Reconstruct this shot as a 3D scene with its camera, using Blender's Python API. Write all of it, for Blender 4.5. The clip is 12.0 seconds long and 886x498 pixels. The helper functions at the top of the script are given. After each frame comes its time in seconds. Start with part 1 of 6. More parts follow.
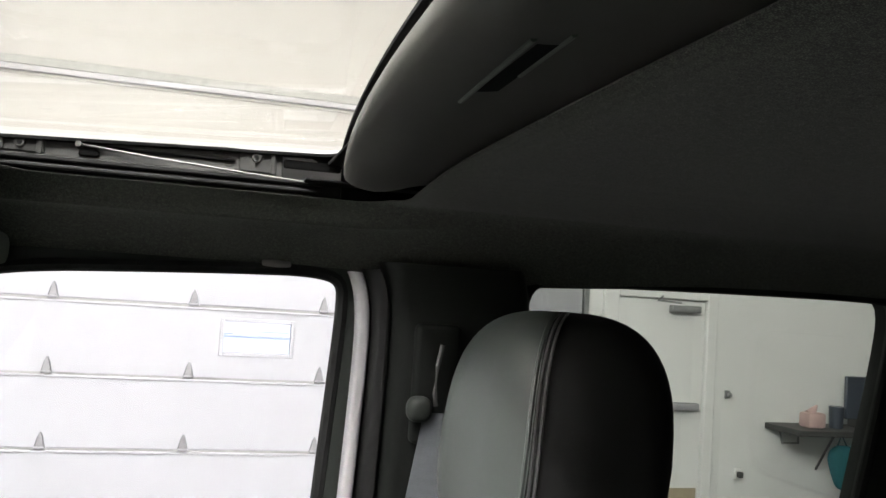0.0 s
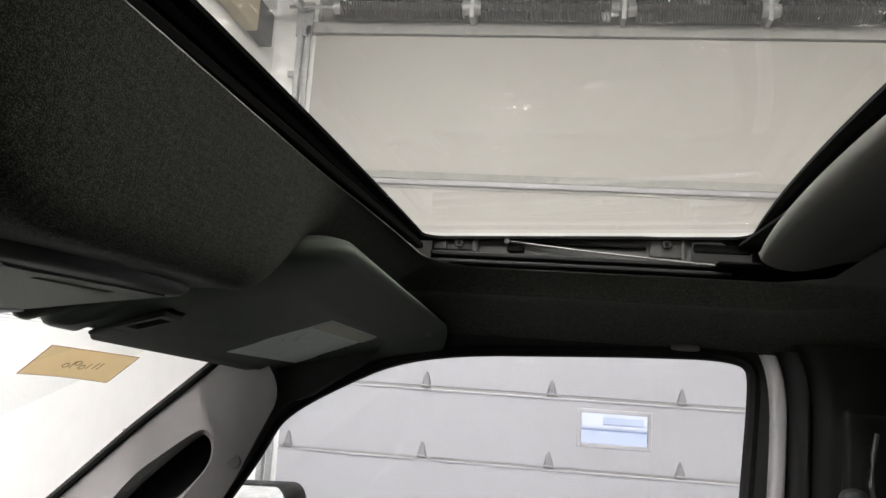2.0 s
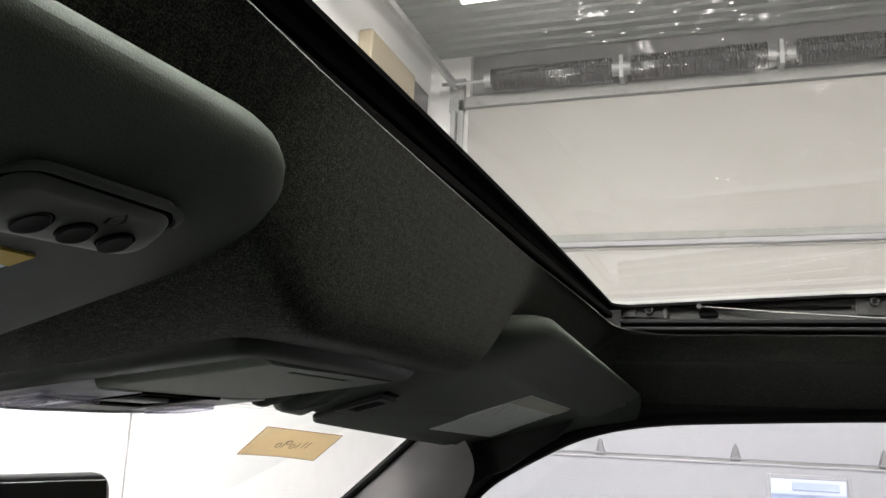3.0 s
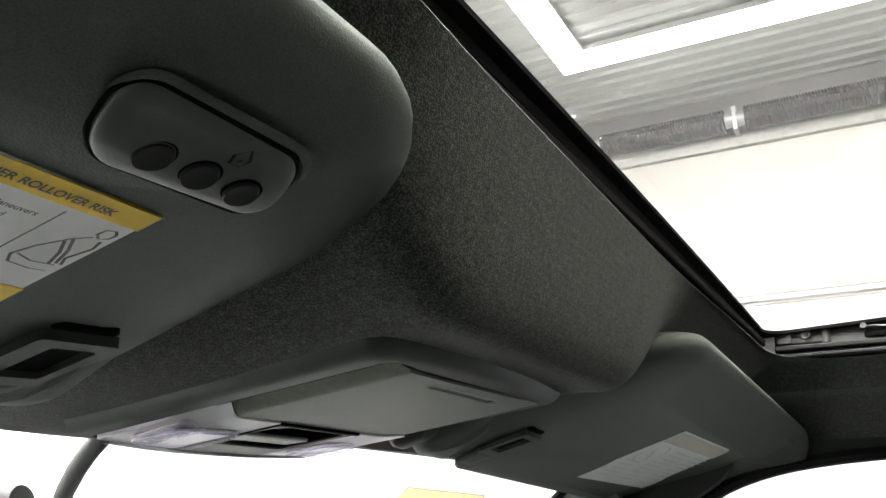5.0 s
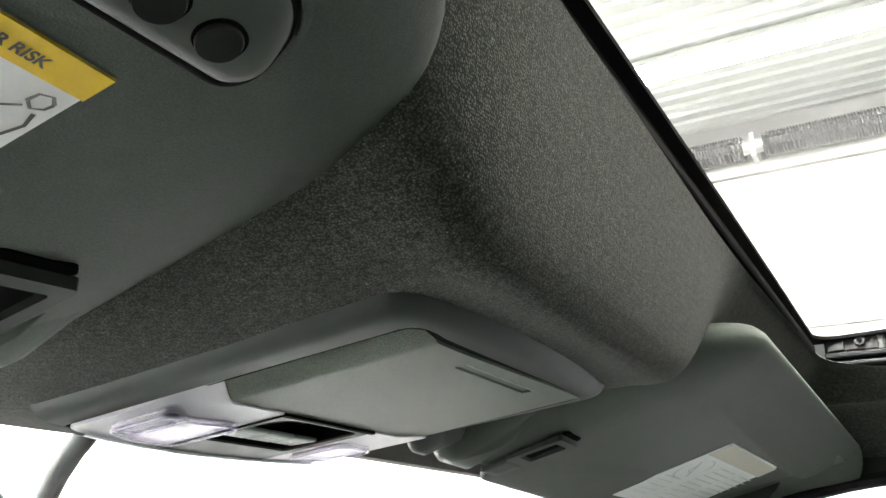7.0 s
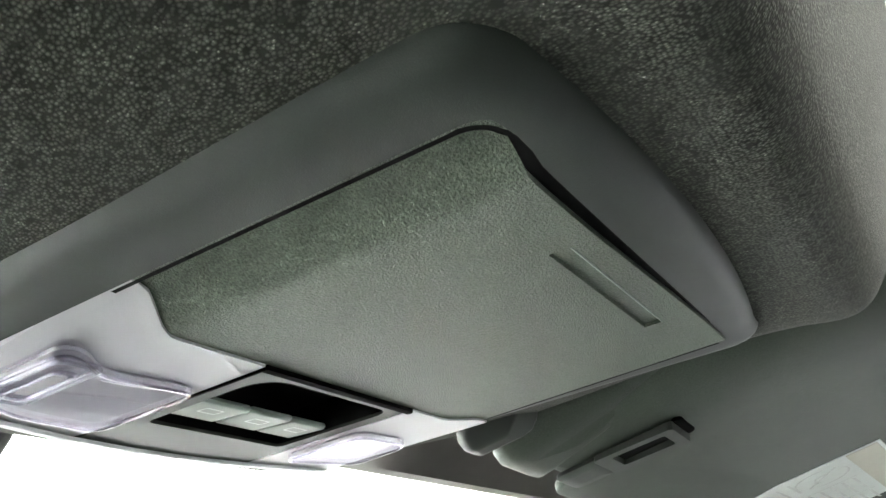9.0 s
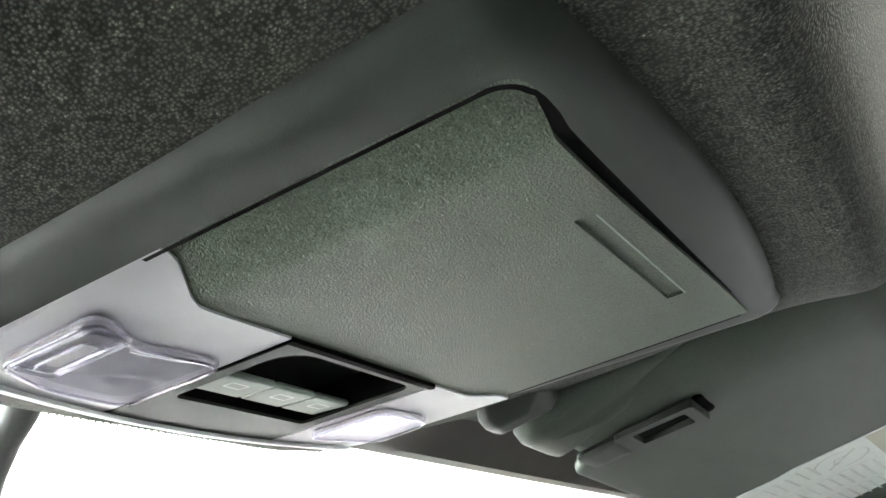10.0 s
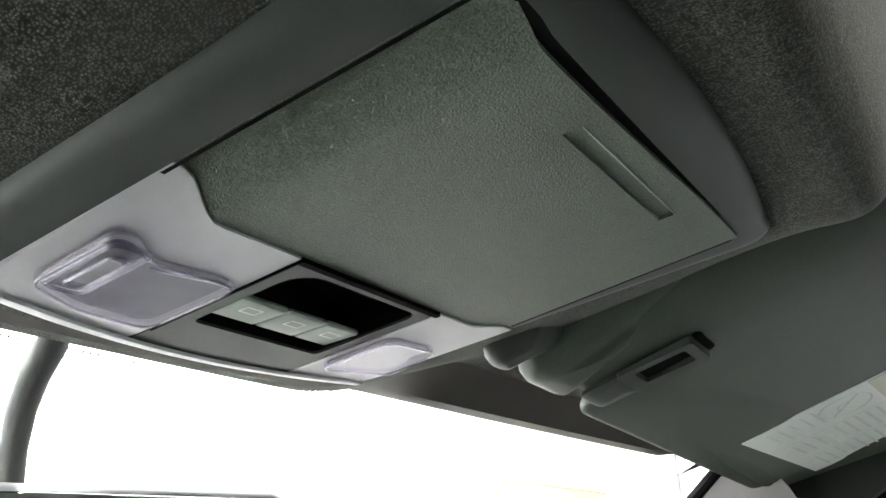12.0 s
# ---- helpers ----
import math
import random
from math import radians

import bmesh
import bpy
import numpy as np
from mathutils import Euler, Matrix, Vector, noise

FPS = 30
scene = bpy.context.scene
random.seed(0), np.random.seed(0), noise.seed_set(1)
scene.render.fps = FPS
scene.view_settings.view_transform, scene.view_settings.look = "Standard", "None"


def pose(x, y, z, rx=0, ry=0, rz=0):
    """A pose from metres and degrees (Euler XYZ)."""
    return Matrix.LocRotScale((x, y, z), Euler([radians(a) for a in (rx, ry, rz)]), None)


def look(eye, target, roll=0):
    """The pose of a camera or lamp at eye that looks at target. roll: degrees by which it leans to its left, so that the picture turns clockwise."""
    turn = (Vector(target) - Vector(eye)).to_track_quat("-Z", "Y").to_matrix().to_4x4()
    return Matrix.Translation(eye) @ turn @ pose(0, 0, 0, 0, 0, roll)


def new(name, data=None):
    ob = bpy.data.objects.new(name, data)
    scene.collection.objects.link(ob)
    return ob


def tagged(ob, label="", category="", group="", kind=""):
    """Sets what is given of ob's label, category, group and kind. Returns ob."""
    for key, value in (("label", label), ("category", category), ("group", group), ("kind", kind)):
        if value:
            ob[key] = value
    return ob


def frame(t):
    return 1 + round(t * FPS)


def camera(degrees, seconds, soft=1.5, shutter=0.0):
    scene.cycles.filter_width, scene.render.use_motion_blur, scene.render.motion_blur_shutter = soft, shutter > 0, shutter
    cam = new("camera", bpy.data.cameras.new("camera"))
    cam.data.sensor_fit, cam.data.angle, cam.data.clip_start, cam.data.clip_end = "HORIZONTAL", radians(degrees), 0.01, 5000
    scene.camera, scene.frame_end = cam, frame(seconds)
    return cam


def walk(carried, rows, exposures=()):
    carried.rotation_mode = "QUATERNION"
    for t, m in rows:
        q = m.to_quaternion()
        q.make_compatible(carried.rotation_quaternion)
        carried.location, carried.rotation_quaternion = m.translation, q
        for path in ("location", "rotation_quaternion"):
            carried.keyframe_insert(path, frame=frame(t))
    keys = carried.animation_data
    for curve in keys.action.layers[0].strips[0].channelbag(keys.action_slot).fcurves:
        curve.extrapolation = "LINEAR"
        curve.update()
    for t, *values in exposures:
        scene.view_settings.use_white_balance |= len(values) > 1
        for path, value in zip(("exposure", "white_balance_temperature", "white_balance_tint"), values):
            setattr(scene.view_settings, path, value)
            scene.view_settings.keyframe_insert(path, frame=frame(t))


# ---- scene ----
cam = camera(55.4, 12.0)
PATH = [
    (0, (0.002, 0.084, 1.657), (0.528, 2.01, 1.775), 3.7),
    (0.5, (-0.016, 0.092, 1.654), (0.278, 2.061, 1.849), 4.1),
    (1, (-0.029, 0.092, 1.64), (0.053, 2.077, 1.871), 4.5),
    (1.5, (-0.056, 0.069, 1.637), (-0.166, 2.05, 1.884), 4.4),
    (2, (-0.084, 0.051, 1.641), (-0.359, 2.012, 1.92), 3.9),
    (2.5, (-0.108, 0.016, 1.65), (-0.604, 1.927, 1.968), 3.0),
    (3, (-0.116, 0.021, 1.647), (-0.753, 1.872, 2.057), 2.4),
    (3.2, (-0.128, 0.041, 1.647), (-0.798, 1.874, 2.085), 1.8),
    (4.8, (-0.139, 0.06, 1.614), (-1.009, 1.767, 2.187), -0.1),
    (5, (-0.139, 0.055, 1.609), (-1.019, 1.75, 2.201), -0.4),
    (5.5, (-0.149, 0.063, 1.602), (-1.05, 1.733, 2.234), -0.4),
    (6, (-0.159, 0.073, 1.6), (-1.062, 1.728, 2.266), -0.6),
    (6.5, (-0.167, 0.085, 1.596), (-1.058, 1.741, 2.279), -0.7),
    (6.7, (-0.169, 0.094, 1.594), (-1.07, 1.751, 2.259), 0.0),
    (8.3, (-0.268, 0.255, 1.597), (-1.149, 1.897, 2.322), -1.9),
    (8.5, (-0.271, 0.262, 1.596), (-1.163, 1.888, 2.343), -1.8),
    (9, (-0.282, 0.269, 1.589), (-1.208, 1.867, 2.358), -1.9),
    (9.5, (-0.289, 0.272, 1.587), (-1.231, 1.861, 2.353), -2.0),
    (10, (-0.286, 0.268, 1.582), (-1.239, 1.856, 2.338), -2.1),
    (10.5, (-0.283, 0.262, 1.575), (-1.25, 1.847, 2.318), -2.1),
    (11, (-0.285, 0.261, 1.572), (-1.265, 1.84, 2.311), -2.4),
    (11.5, (-0.284, 0.259, 1.57), (-1.274, 1.835, 2.303), -2.5),
    (12, (-0.278, 0.264, 1.558), (-1.275, 1.844, 2.271), -2.3),
]
EXPOSURES = [(0.0, 0.40, 6750, 11), (0.5, 0.05, 6750, 12), (1.0, -0.16, 6750, 12), (2.0, -0.33, 6750, 12), (3.0, -0.2, 6700, 12), (5.0, 0.95, 6650, 11),
             (6.5, 1.6, 6650, 10), (8.5, 2.3, 6600, 6), (10.0, 2.15, 6600, 7), (11.0, 1.65, 6600, 7), (12.0, 1.66, 6600, 8)]
walk(cam, [(t, look(eye, target, roll)) for t, eye, target, roll in PATH], EXPOSURES)

# ---- world, lights ----
world = bpy.data.worlds.new("world")
scene.world = world
world.use_nodes = True
wn = world.node_tree.nodes
sky = wn.new("ShaderNodeTexSky")
sky.sky_type, sky.sun_disc, sky.sun_elevation, sky.sun_rotation = "NISHITA", False, radians(35), radians(180)
world.node_tree.links.new(sky.outputs[0], wn["Background"].inputs[0])
wn["Background"].inputs[1].default_value = 0.15
sun = new("sun", bpy.data.lights.new("sun", "SUN"))
sun.data.energy, sun.data.angle, sun.data.color = 3.4, radians(0.5), (1.0, 0.96, 0.9)
sun.matrix_world = look((0, -20, 14), (0, 0, 0))
LED = 5.5           # strength of the light bars over the door
FILL_REAR = 37.0     # of the unseen rear bars, added as fill
FILL_SIDE = 20.0      # of those added unseen behind the pickup on the passenger's side
FILL_FRONT = 200.0    # and of the brighter unseen ones added above the driver's side

YC = 0.500          # middle line of the cab (y runs to the passenger's side, -x is forward)


# ---- materials ----
def material(name, colour, rough=0.6, metal=0.0, scale=60.0, vary=0.12, deep=0.5, grain=0.0, grain_scale=900.0, stain=0.0, coat=0.0, spec=0.5,
             sheen=0.0, stretch=(1, 1, 1), piece=0.0, speck=0.0):
    m = bpy.data.materials.new(name)
    m.use_nodes = True
    n, ln = m.node_tree.nodes, m.node_tree.links
    b = n["Principled BSDF"]
    b.inputs["Roughness"].default_value, b.inputs["Metallic"].default_value = rough, metal
    b.inputs["Coat Weight"].default_value = coat
    b.inputs["Specular IOR Level"].default_value = spec
    b.inputs["Sheen Weight"].default_value = sheen
    co = n.new("ShaderNodeTexCoord")
    mp = n.new("ShaderNodeMapping")
    mp.inputs["Scale"].default_value = stretch
    ln.new(co.outputs["Object"], mp.inputs["Vector"])
    big = n.new("ShaderNodeTexNoise")
    big.inputs["Scale"].default_value, big.inputs["Detail"].default_value = scale / 12, 4
    fine = n.new("ShaderNodeTexNoise")
    fine.inputs["Scale"].default_value, fine.inputs["Detail"].default_value = scale, 6
    for t in (big, fine):
        ln.new(mp.outputs[0], t.inputs["Vector"])
    add = n.new("ShaderNodeMath")
    add.operation = "ADD"
    ln.new(big.outputs["Fac"], add.inputs[0])
    ln.new(fine.outputs["Fac"], add.inputs[1])
    ramp = n.new("ShaderNodeMapRange")
    ramp.inputs["From Min"].default_value, ramp.inputs["From Max"].default_value = 0.6, 1.4
    ramp.inputs["To Min"].default_value, ramp.inputs["To Max"].default_value = 1 - vary, 1 + vary
    ln.new(add.outputs[0], ramp.inputs["Value"])
    last = ramp.outputs[0]
    if stain:
        st = n.new("ShaderNodeTexNoise")
        st.inputs["Scale"].default_value, st.inputs["Detail"].default_value = scale / 5, 8
        ln.new(mp.outputs[0], st.inputs["Vector"])
        sr = n.new("ShaderNodeMapRange")
        sr.inputs["From Min"].default_value, sr.inputs["From Max"].default_value = 0.62, 0.72
        sr.inputs["To Min"].default_value, sr.inputs["To Max"].default_value = 1, 1 - stain
        ln.new(st.outputs["Fac"], sr.inputs["Value"])
        mu = n.new("ShaderNodeMath")
        mu.operation = "MULTIPLY"
        ln.new(last, mu.inputs[0])
        ln.new(sr.outputs[0], mu.inputs[1])
        last = mu.outputs[0]
    if piece:
        oi = n.new("ShaderNodeObjectInfo")
        pr = n.new("ShaderNodeMapRange")
        pr.inputs["To Min"].default_value, pr.inputs["To Max"].default_value = 1 - piece, 1 + piece
        ln.new(oi.outputs["Random"], pr.inputs["Value"])
        mu = n.new("ShaderNodeMath")
        mu.operation = "MULTIPLY"
        ln.new(last, mu.inputs[0])
        ln.new(pr.outputs[0], mu.inputs[1])
        last = mu.outputs[0]
    mix = n.new("ShaderNodeVectorMath")
    mix.operation = "SCALE"
    mix.inputs[0].default_value = colour
    ln.new(last, mix.inputs["Scale"])
    ln.new(mix.outputs[0], b.inputs["Base Color"])
    rr = n.new("ShaderNodeMapRange")
    rr.inputs["To Min"].default_value, rr.inputs["To Max"].default_value = max(0.02, rough - 0.07), min(1, rough + 0.07)
    ln.new(big.outputs["Fac"], rr.inputs["Value"])
    ln.new(rr.outputs[0], b.inputs["Roughness"])
    if grain:
        g = n.new("ShaderNodeTexNoise")
        g.inputs["Scale"].default_value, g.inputs["Detail"].default_value = grain_scale, 2
        ln.new(mp.outputs[0], g.inputs["Vector"])
        bp = n.new("ShaderNodeBump")
        bp.inputs["Strength"].default_value, bp.inputs["Distance"].default_value = min(1, grain * 2), deep / grain_scale
        ln.new(g.outputs["Fac"], bp.inputs["Height"])
        ln.new(bp.outputs[0], b.inputs["Normal"])
        # Grain's crests lightened, pits darkened: its shading put into the colour.
        if speck:
            sp = n.new("ShaderNodeMapRange")
            sp.inputs["From Min"].default_value, sp.inputs["From Max"].default_value = 0.3, 0.7
            sp.inputs["To Min"].default_value, sp.inputs["To Max"].default_value = 1 - speck, 1 + speck
            ln.new(g.outputs["Fac"], sp.inputs["Value"])
            sk = n.new("ShaderNodeVectorMath")
            sk.operation = "SCALE"
            ln.new(mix.outputs[0], sk.inputs[0])
            ln.new(sp.outputs[0], sk.inputs["Scale"])
            ln.new(sk.outputs[0], b.inputs["Base Color"])
    return m


def fabric(name, colour):
    """Brushed knit: fine columns of loops, dark gaps, and scattered bright fibre ends."""
    m = material(name, colour, 0.95, scale=420, vary=0.08, spec=0.1, sheen=0.05)
    n, ln = m.node_tree.nodes, m.node_tree.links
    b = n["Principled BSDF"]
    co = n.new("ShaderNodeTexCoord")
    mp = n.new("ShaderNodeMapping")
    mp.inputs["Scale"].default_value = (0.9, 1.15, 1.0)
    ln.new(co.outputs["Object"], mp.inputs["Vector"])
    v = n.new("ShaderNodeTexVoronoi")
    v.inputs["Scale"].default_value, v.inputs["Randomness"].default_value = 980, 0.80
    ends = n.new("ShaderNodeTexVoronoi")
    ends.inputs["Scale"].default_value = 700
    g = n.new("ShaderNodeTexNoise")
    g.inputs["Scale"].default_value, g.inputs["Detail"].default_value = 260, 4
    for t in (v, g, ends):
        ln.new(mp.outputs[0], t.inputs["Vector"])
    def ranged(socket, a, z, lo, hi):
        r = n.new("ShaderNodeMapRange")
        for key, val in (("From Min", a), ("From Max", z), ("To Min", lo), ("To Max", hi)):
            r.inputs[key].default_value = val
        ln.new(socket, r.inputs["Value"])
        return r.outputs[0]
    def joined(kind, p, q):
        k = n.new("ShaderNodeMath")
        k.operation = kind
        ln.new(p, k.inputs[0])
        ln.new(q, k.inputs[1])
        return k.outputs[0]
    loops = ranged(v.outputs["Distance"], 0.05, 0.62, 1.65, 0.42)
    tips = joined("MULTIPLY", ranged(ends.outputs["Distance"], 0.0, 0.26, 5.0, 0.0), ranged(g.outputs["Fac"], 0.45, 0.75, 0.0, 1.0))
    weave = joined("ADD", joined("MULTIPLY", loops, ranged(g.outputs["Fac"], 0.3, 0.7, 0.75, 1.25)), tips)
    sc = n.new("ShaderNodeVectorMath")
    sc.operation = "SCALE"
    ln.new(b.inputs["Base Color"].links[0].from_socket, sc.inputs[0])
    ln.new(weave, sc.inputs["Scale"])
    ln.new(sc.outputs[0], b.inputs["Base Color"])
    bp = n.new("ShaderNodeBump")
    bp.inputs["Strength"].default_value, bp.inputs["Distance"].default_value = 0.35, 0.0005
    ln.new(weave, bp.inputs["Height"])
    ln.new(bp.outputs[0], b.inputs["Normal"])
    return m


def pane(name, tint, gloss=0.08, dirt=0.0, dirt_scale=40.0):
    """A thin pane: clear, tinted, with a mirror-like face and, where asked, dried water marks and dust."""
    m = bpy.data.materials.new(name)
    m.use_nodes = True
    n, ln = m.node_tree.nodes, m.node_tree.links
    n.remove(n["Principled BSDF"])
    out = n["Material Output"]
    tr, gl = n.new("ShaderNodeBsdfTransparent"), n.new("ShaderNodeBsdfGlossy")
    tr.inputs[0].default_value = (*tint, 1)
    gl.inputs["Roughness"].default_value = 0.02
    fr = n.new("ShaderNodeLayerWeight")
    power = n.new("ShaderNodeMath")
    power.operation = "POWER"
    power.inputs[1].default_value = 4.0
    ln.new(fr.outputs["Facing"], power.inputs[0])
    half = n.new("ShaderNodeMath")
    half.operation = "MULTIPLY_ADD"
    half.inputs[1].default_value, half.inputs[2].default_value = gloss * 3, gloss / 2
    ln.new(power.outputs[0], half.inputs[0])
    mx = n.new("ShaderNodeMixShader")
    ln.new(half.outputs[0], mx.inputs[0])
    ln.new(tr.outputs[0], mx.inputs[1])
    ln.new(gl.outputs[0], mx.inputs[2])
    last = mx
    if dirt:
        co = n.new("ShaderNodeTexCoord")
        v = n.new("ShaderNodeTexVoronoi")
        v.inputs["Scale"].default_value = dirt_scale
        a = n.new("ShaderNodeTexNoise")
        a.inputs["Scale"].default_value, a.inputs["Detail"].default_value = dirt_scale * 4, 6
        c = n.new("ShaderNodeTexNoise")
        c.inputs["Scale"].default_value, c.inputs["Detail"].default_value = dirt_scale / 5, 5
        for t in (v, a, c):
            ln.new(co.outputs["Object"], t.inputs["Vector"])
        sub = n.new("ShaderNodeMath")
        sub.operation = "SUBTRACT"
        ln.new(a.outputs["Fac"], sub.inputs[0])
        ln.new(v.outputs["Distance"], sub.inputs[1])
        spot = n.new("ShaderNodeMapRange")
        spot.inputs["From Min"].default_value, spot.inputs["From Max"].default_value = 0.32, 0.46
        spot.inputs["To Min"].default_value, spot.inputs["To Max"].default_value = 0, 0.20
        ln.new(sub.outputs[0], spot.inputs["Value"])
        patch = n.new("ShaderNodeMapRange")
        patch.inputs["From Min"].default_value, patch.inputs["From Max"].default_value = 0.42, 0.62
        ln.new(c.outputs["Fac"], patch.inputs["Value"])
        mu = n.new("ShaderNodeMath")
        mu.operation = "MULTIPLY_ADD"
        mu.inputs[2].default_value = 0.016
        ln.new(spot.outputs[0], mu.inputs[0])
        ln.new(patch.outputs[0], mu.inputs[1])
        fine = n.new("ShaderNodeTexVoronoi")
        fine.inputs["Scale"].default_value = dirt_scale * 5
        ln.new(co.outputs["Object"], fine.inputs["Vector"])
        speck = n.new("ShaderNodeMath")
        speck.operation = "SUBTRACT"
        ln.new(c.outputs["Fac"], speck.inputs[0])
        ln.new(fine.outputs["Distance"], speck.inputs[1])
        sr = n.new("ShaderNodeMapRange")
        sr.inputs["From Min"].default_value, sr.inputs["From Max"].default_value = 0.36, 0.44
        sr.inputs["To Min"].default_value, sr.inputs["To Max"].default_value = 0, 0.24
        ln.new(speck.outputs[0], sr.inputs["Value"])
        both_marks = n.new("ShaderNodeMath")
        both_marks.operation = "MAXIMUM"
        ln.new(mu.outputs[0], both_marks.inputs[0])
        ln.new(sr.outputs[0], both_marks.inputs[1])
        sc = n.new("ShaderNodeMath")
        sc.operation = "MULTIPLY"
        sc.inputs[1].default_value = dirt
        ln.new(both_marks.outputs[0], sc.inputs[0])
        df = n.new("ShaderNodeBsdfDiffuse")
        df.inputs[0].default_value = (0.75, 0.74, 0.70, 1)
        tl = n.new("ShaderNodeBsdfTranslucent")
        tl.inputs[0].default_value = (0.75, 0.74, 0.70, 1)
        both = n.new("ShaderNodeMixShader")
        both.inputs[0].default_value = 0.6
        ln.new(df.outputs[0], both.inputs[1])
        ln.new(tl.outputs[0], both.inputs[2])
        m2 = n.new("ShaderNodeMixShader")
        ln.new(sc.outputs[0], m2.inputs[0])
        ln.new(mx.outputs[0], m2.inputs[1])
        ln.new(both.outputs[0], m2.inputs[2])
        last = m2
    ln.new(last.outputs[0], out.inputs[0])
    return m


def lamp_material(name, colour, strength):
    m = bpy.data.materials.new(name)
    m.use_nodes = True
    n = m.node_tree.nodes
    b = n["Principled BSDF"]
    b.inputs["Base Color"].default_value = (0.9, 0.9, 0.9, 1)
    b.inputs["Emission Color"].default_value = (*colour, 1)
    b.inputs["Emission Strength"].default_value = strength
    return m


M_LINER = fabric("headliner_knit", (0.049, 0.052, 0.043))
M_VISOR = material("visor_vinyl", (0.052, 0.062, 0.051), 0.5, spec=0.12, scale=90, vary=0.08, grain=0.25, grain_scale=1500, speck=0.2)
M_PLASTIC = material("grained_plastic", (0.031, 0.036, 0.0315), 0.48, spec=0.14, scale=80, vary=0.06, grain=0.2, grain_scale=2400, deep=0.3, speck=0.06)
M_REMOTE = material("satin_remote_plastic", (0.048, 0.056, 0.047), 0.36, spec=0.30, scale=80, vary=0.06, grain=0.1, grain_scale=1800)
M_BUTTON = material("satin_button_plastic", (0.011, 0.012, 0.011), 0.5, spec=0.12, scale=80, vary=0.06)
M_DOORPL = material("grained_door_plastic", (0.094, 0.112, 0.088), 0.45, spec=0.15, scale=80, vary=0.06, grain=0.8, grain_scale=1500, deep=0.9, speck=0.32)
M_BLACK = material("black_rubber", (0.005, 0.005, 0.005), 0.75, spec=0.12, scale=120, vary=0.2, grain=0.1, grain_scale=700)
M_GLOSSBLACK = material("smooth_black_plastic", (0.012, 0.012, 0.013), 0.3, scale=60, vary=0.15)
M_RAIL = material("dark_zinc_rail", (0.038, 0.038, 0.036), 0.55, spec=0.25, metal=0.2, scale=90, vary=0.2, grain=0.1, grain_scale=500, stain=0.2)
M_STEEL = material("bright_steel", (0.5, 0.5, 0.48), 0.3, metal=1.0, scale=120, vary=0.15)
M_STEELDARK = material("dull_steel", (0.075, 0.075, 0.072), 0.45, metal=0.8, scale=120, vary=0.2)
M_LENSBASE = material("pale_grey_lamp_plastic", (0.70, 0.685, 0.73), 0.4, scale=50, vary=0.05, grain=0.08, grain_scale=1500)
M_SHADE = material("dark_shade_cloth", (0.045, 0.045, 0.040), 0.75, spec=0.15, scale=120, vary=0.08, grain=0.2, grain_scale=1500)
M_DASH = material("grey_dash_plastic", (0.080, 0.080, 0.078), 0.6, spec=0.2, scale=60, vary=0.08, grain=0.25, grain_scale=1200)
M_HEADER = material("brown_grey_header_plastic", (0.060, 0.055, 0.050), 0.6, spec=0.15, scale=80, vary=0.08, grain=0.2, grain_scale=1500)
M_REFLECTOR = material("lamp_reflector", (0.42, 0.41, 0.45), 0.42, metal=0.25, scale=70, vary=0.12)
M_PILLAR = material("grey_pillar_plastic", (0.135, 0.127, 0.126), 0.55, scale=50, vary=0.06, grain=0.25, grain_scale=1200)
M_TRIM = material("charcoal_trim", (0.009, 0.0105, 0.009), 0.65, spec=0.2, scale=60, vary=0.1, grain=0.25, grain_scale=1200)
M_PILLARDARK = material("black_pillar_plastic", (0.0045, 0.005, 0.0045), 0.7, spec=0.06, scale=60, vary=0.1, grain=0.25, grain_scale=1200)
M_LEATHER = material("black_leather", (0.016, 0.0195, 0.0175), 0.46, spec=0.34, scale=70, vary=0.08, grain=0.16, grain_scale=900)
M_SIDESHADE = material("shaded_headrest_side", (0.0035, 0.0035, 0.0035), 0.7, spec=0.05, scale=70, vary=0.08, grain=0.12, grain_scale=900)
M_THREAD = material("black_thread", (0.02, 0.02, 0.02), 0.8, scale=400, vary=0.3)
M_PAINT = material("silver_body_paint", (0.38, 0.37, 0.37), 0.25, scale=20, vary=0.04, coat=0.5)
M_PILLARPAINT = material("pale_grey_body_paint", (0.24, 0.23, 0.235), 0.5, scale=20, vary=0.06, stain=0.1)
M_LABEL = material("label_paper_white", (0.84, 0.84, 0.82), 0.5, scale=150, vary=0.05)
M_LABELGREY = material("label_film_grey", (0.64, 0.68, 0.66), 0.45, scale=150, vary=0.06, stain=0.08)
M_ROCKER = material("grey_green_rocker", (0.27, 0.31, 0.275), 0.45, scale=100, vary=0.06, grain=0.1, grain_scale=1500)
M_LABELTAN = material("label_film_yellow_grey", (0.40, 0.39, 0.31), 0.45, scale=150, vary=0.06)
M_YELLOW = material("label_yellow", (0.75, 0.50, 0.02), 0.45, scale=150, vary=0.06)
M_INK = material("dark_ink", (0.06, 0.06, 0.06), 0.6, scale=300, vary=0.2)
M_INKSOFT = material("grey_ink", (0.50, 0.52, 0.51), 0.6, scale=300, vary=0.2)
M_NOTE = material("tan_card", (0.76, 0.66, 0.48), 0.8, scale=120, vary=0.05, stain=0.04)


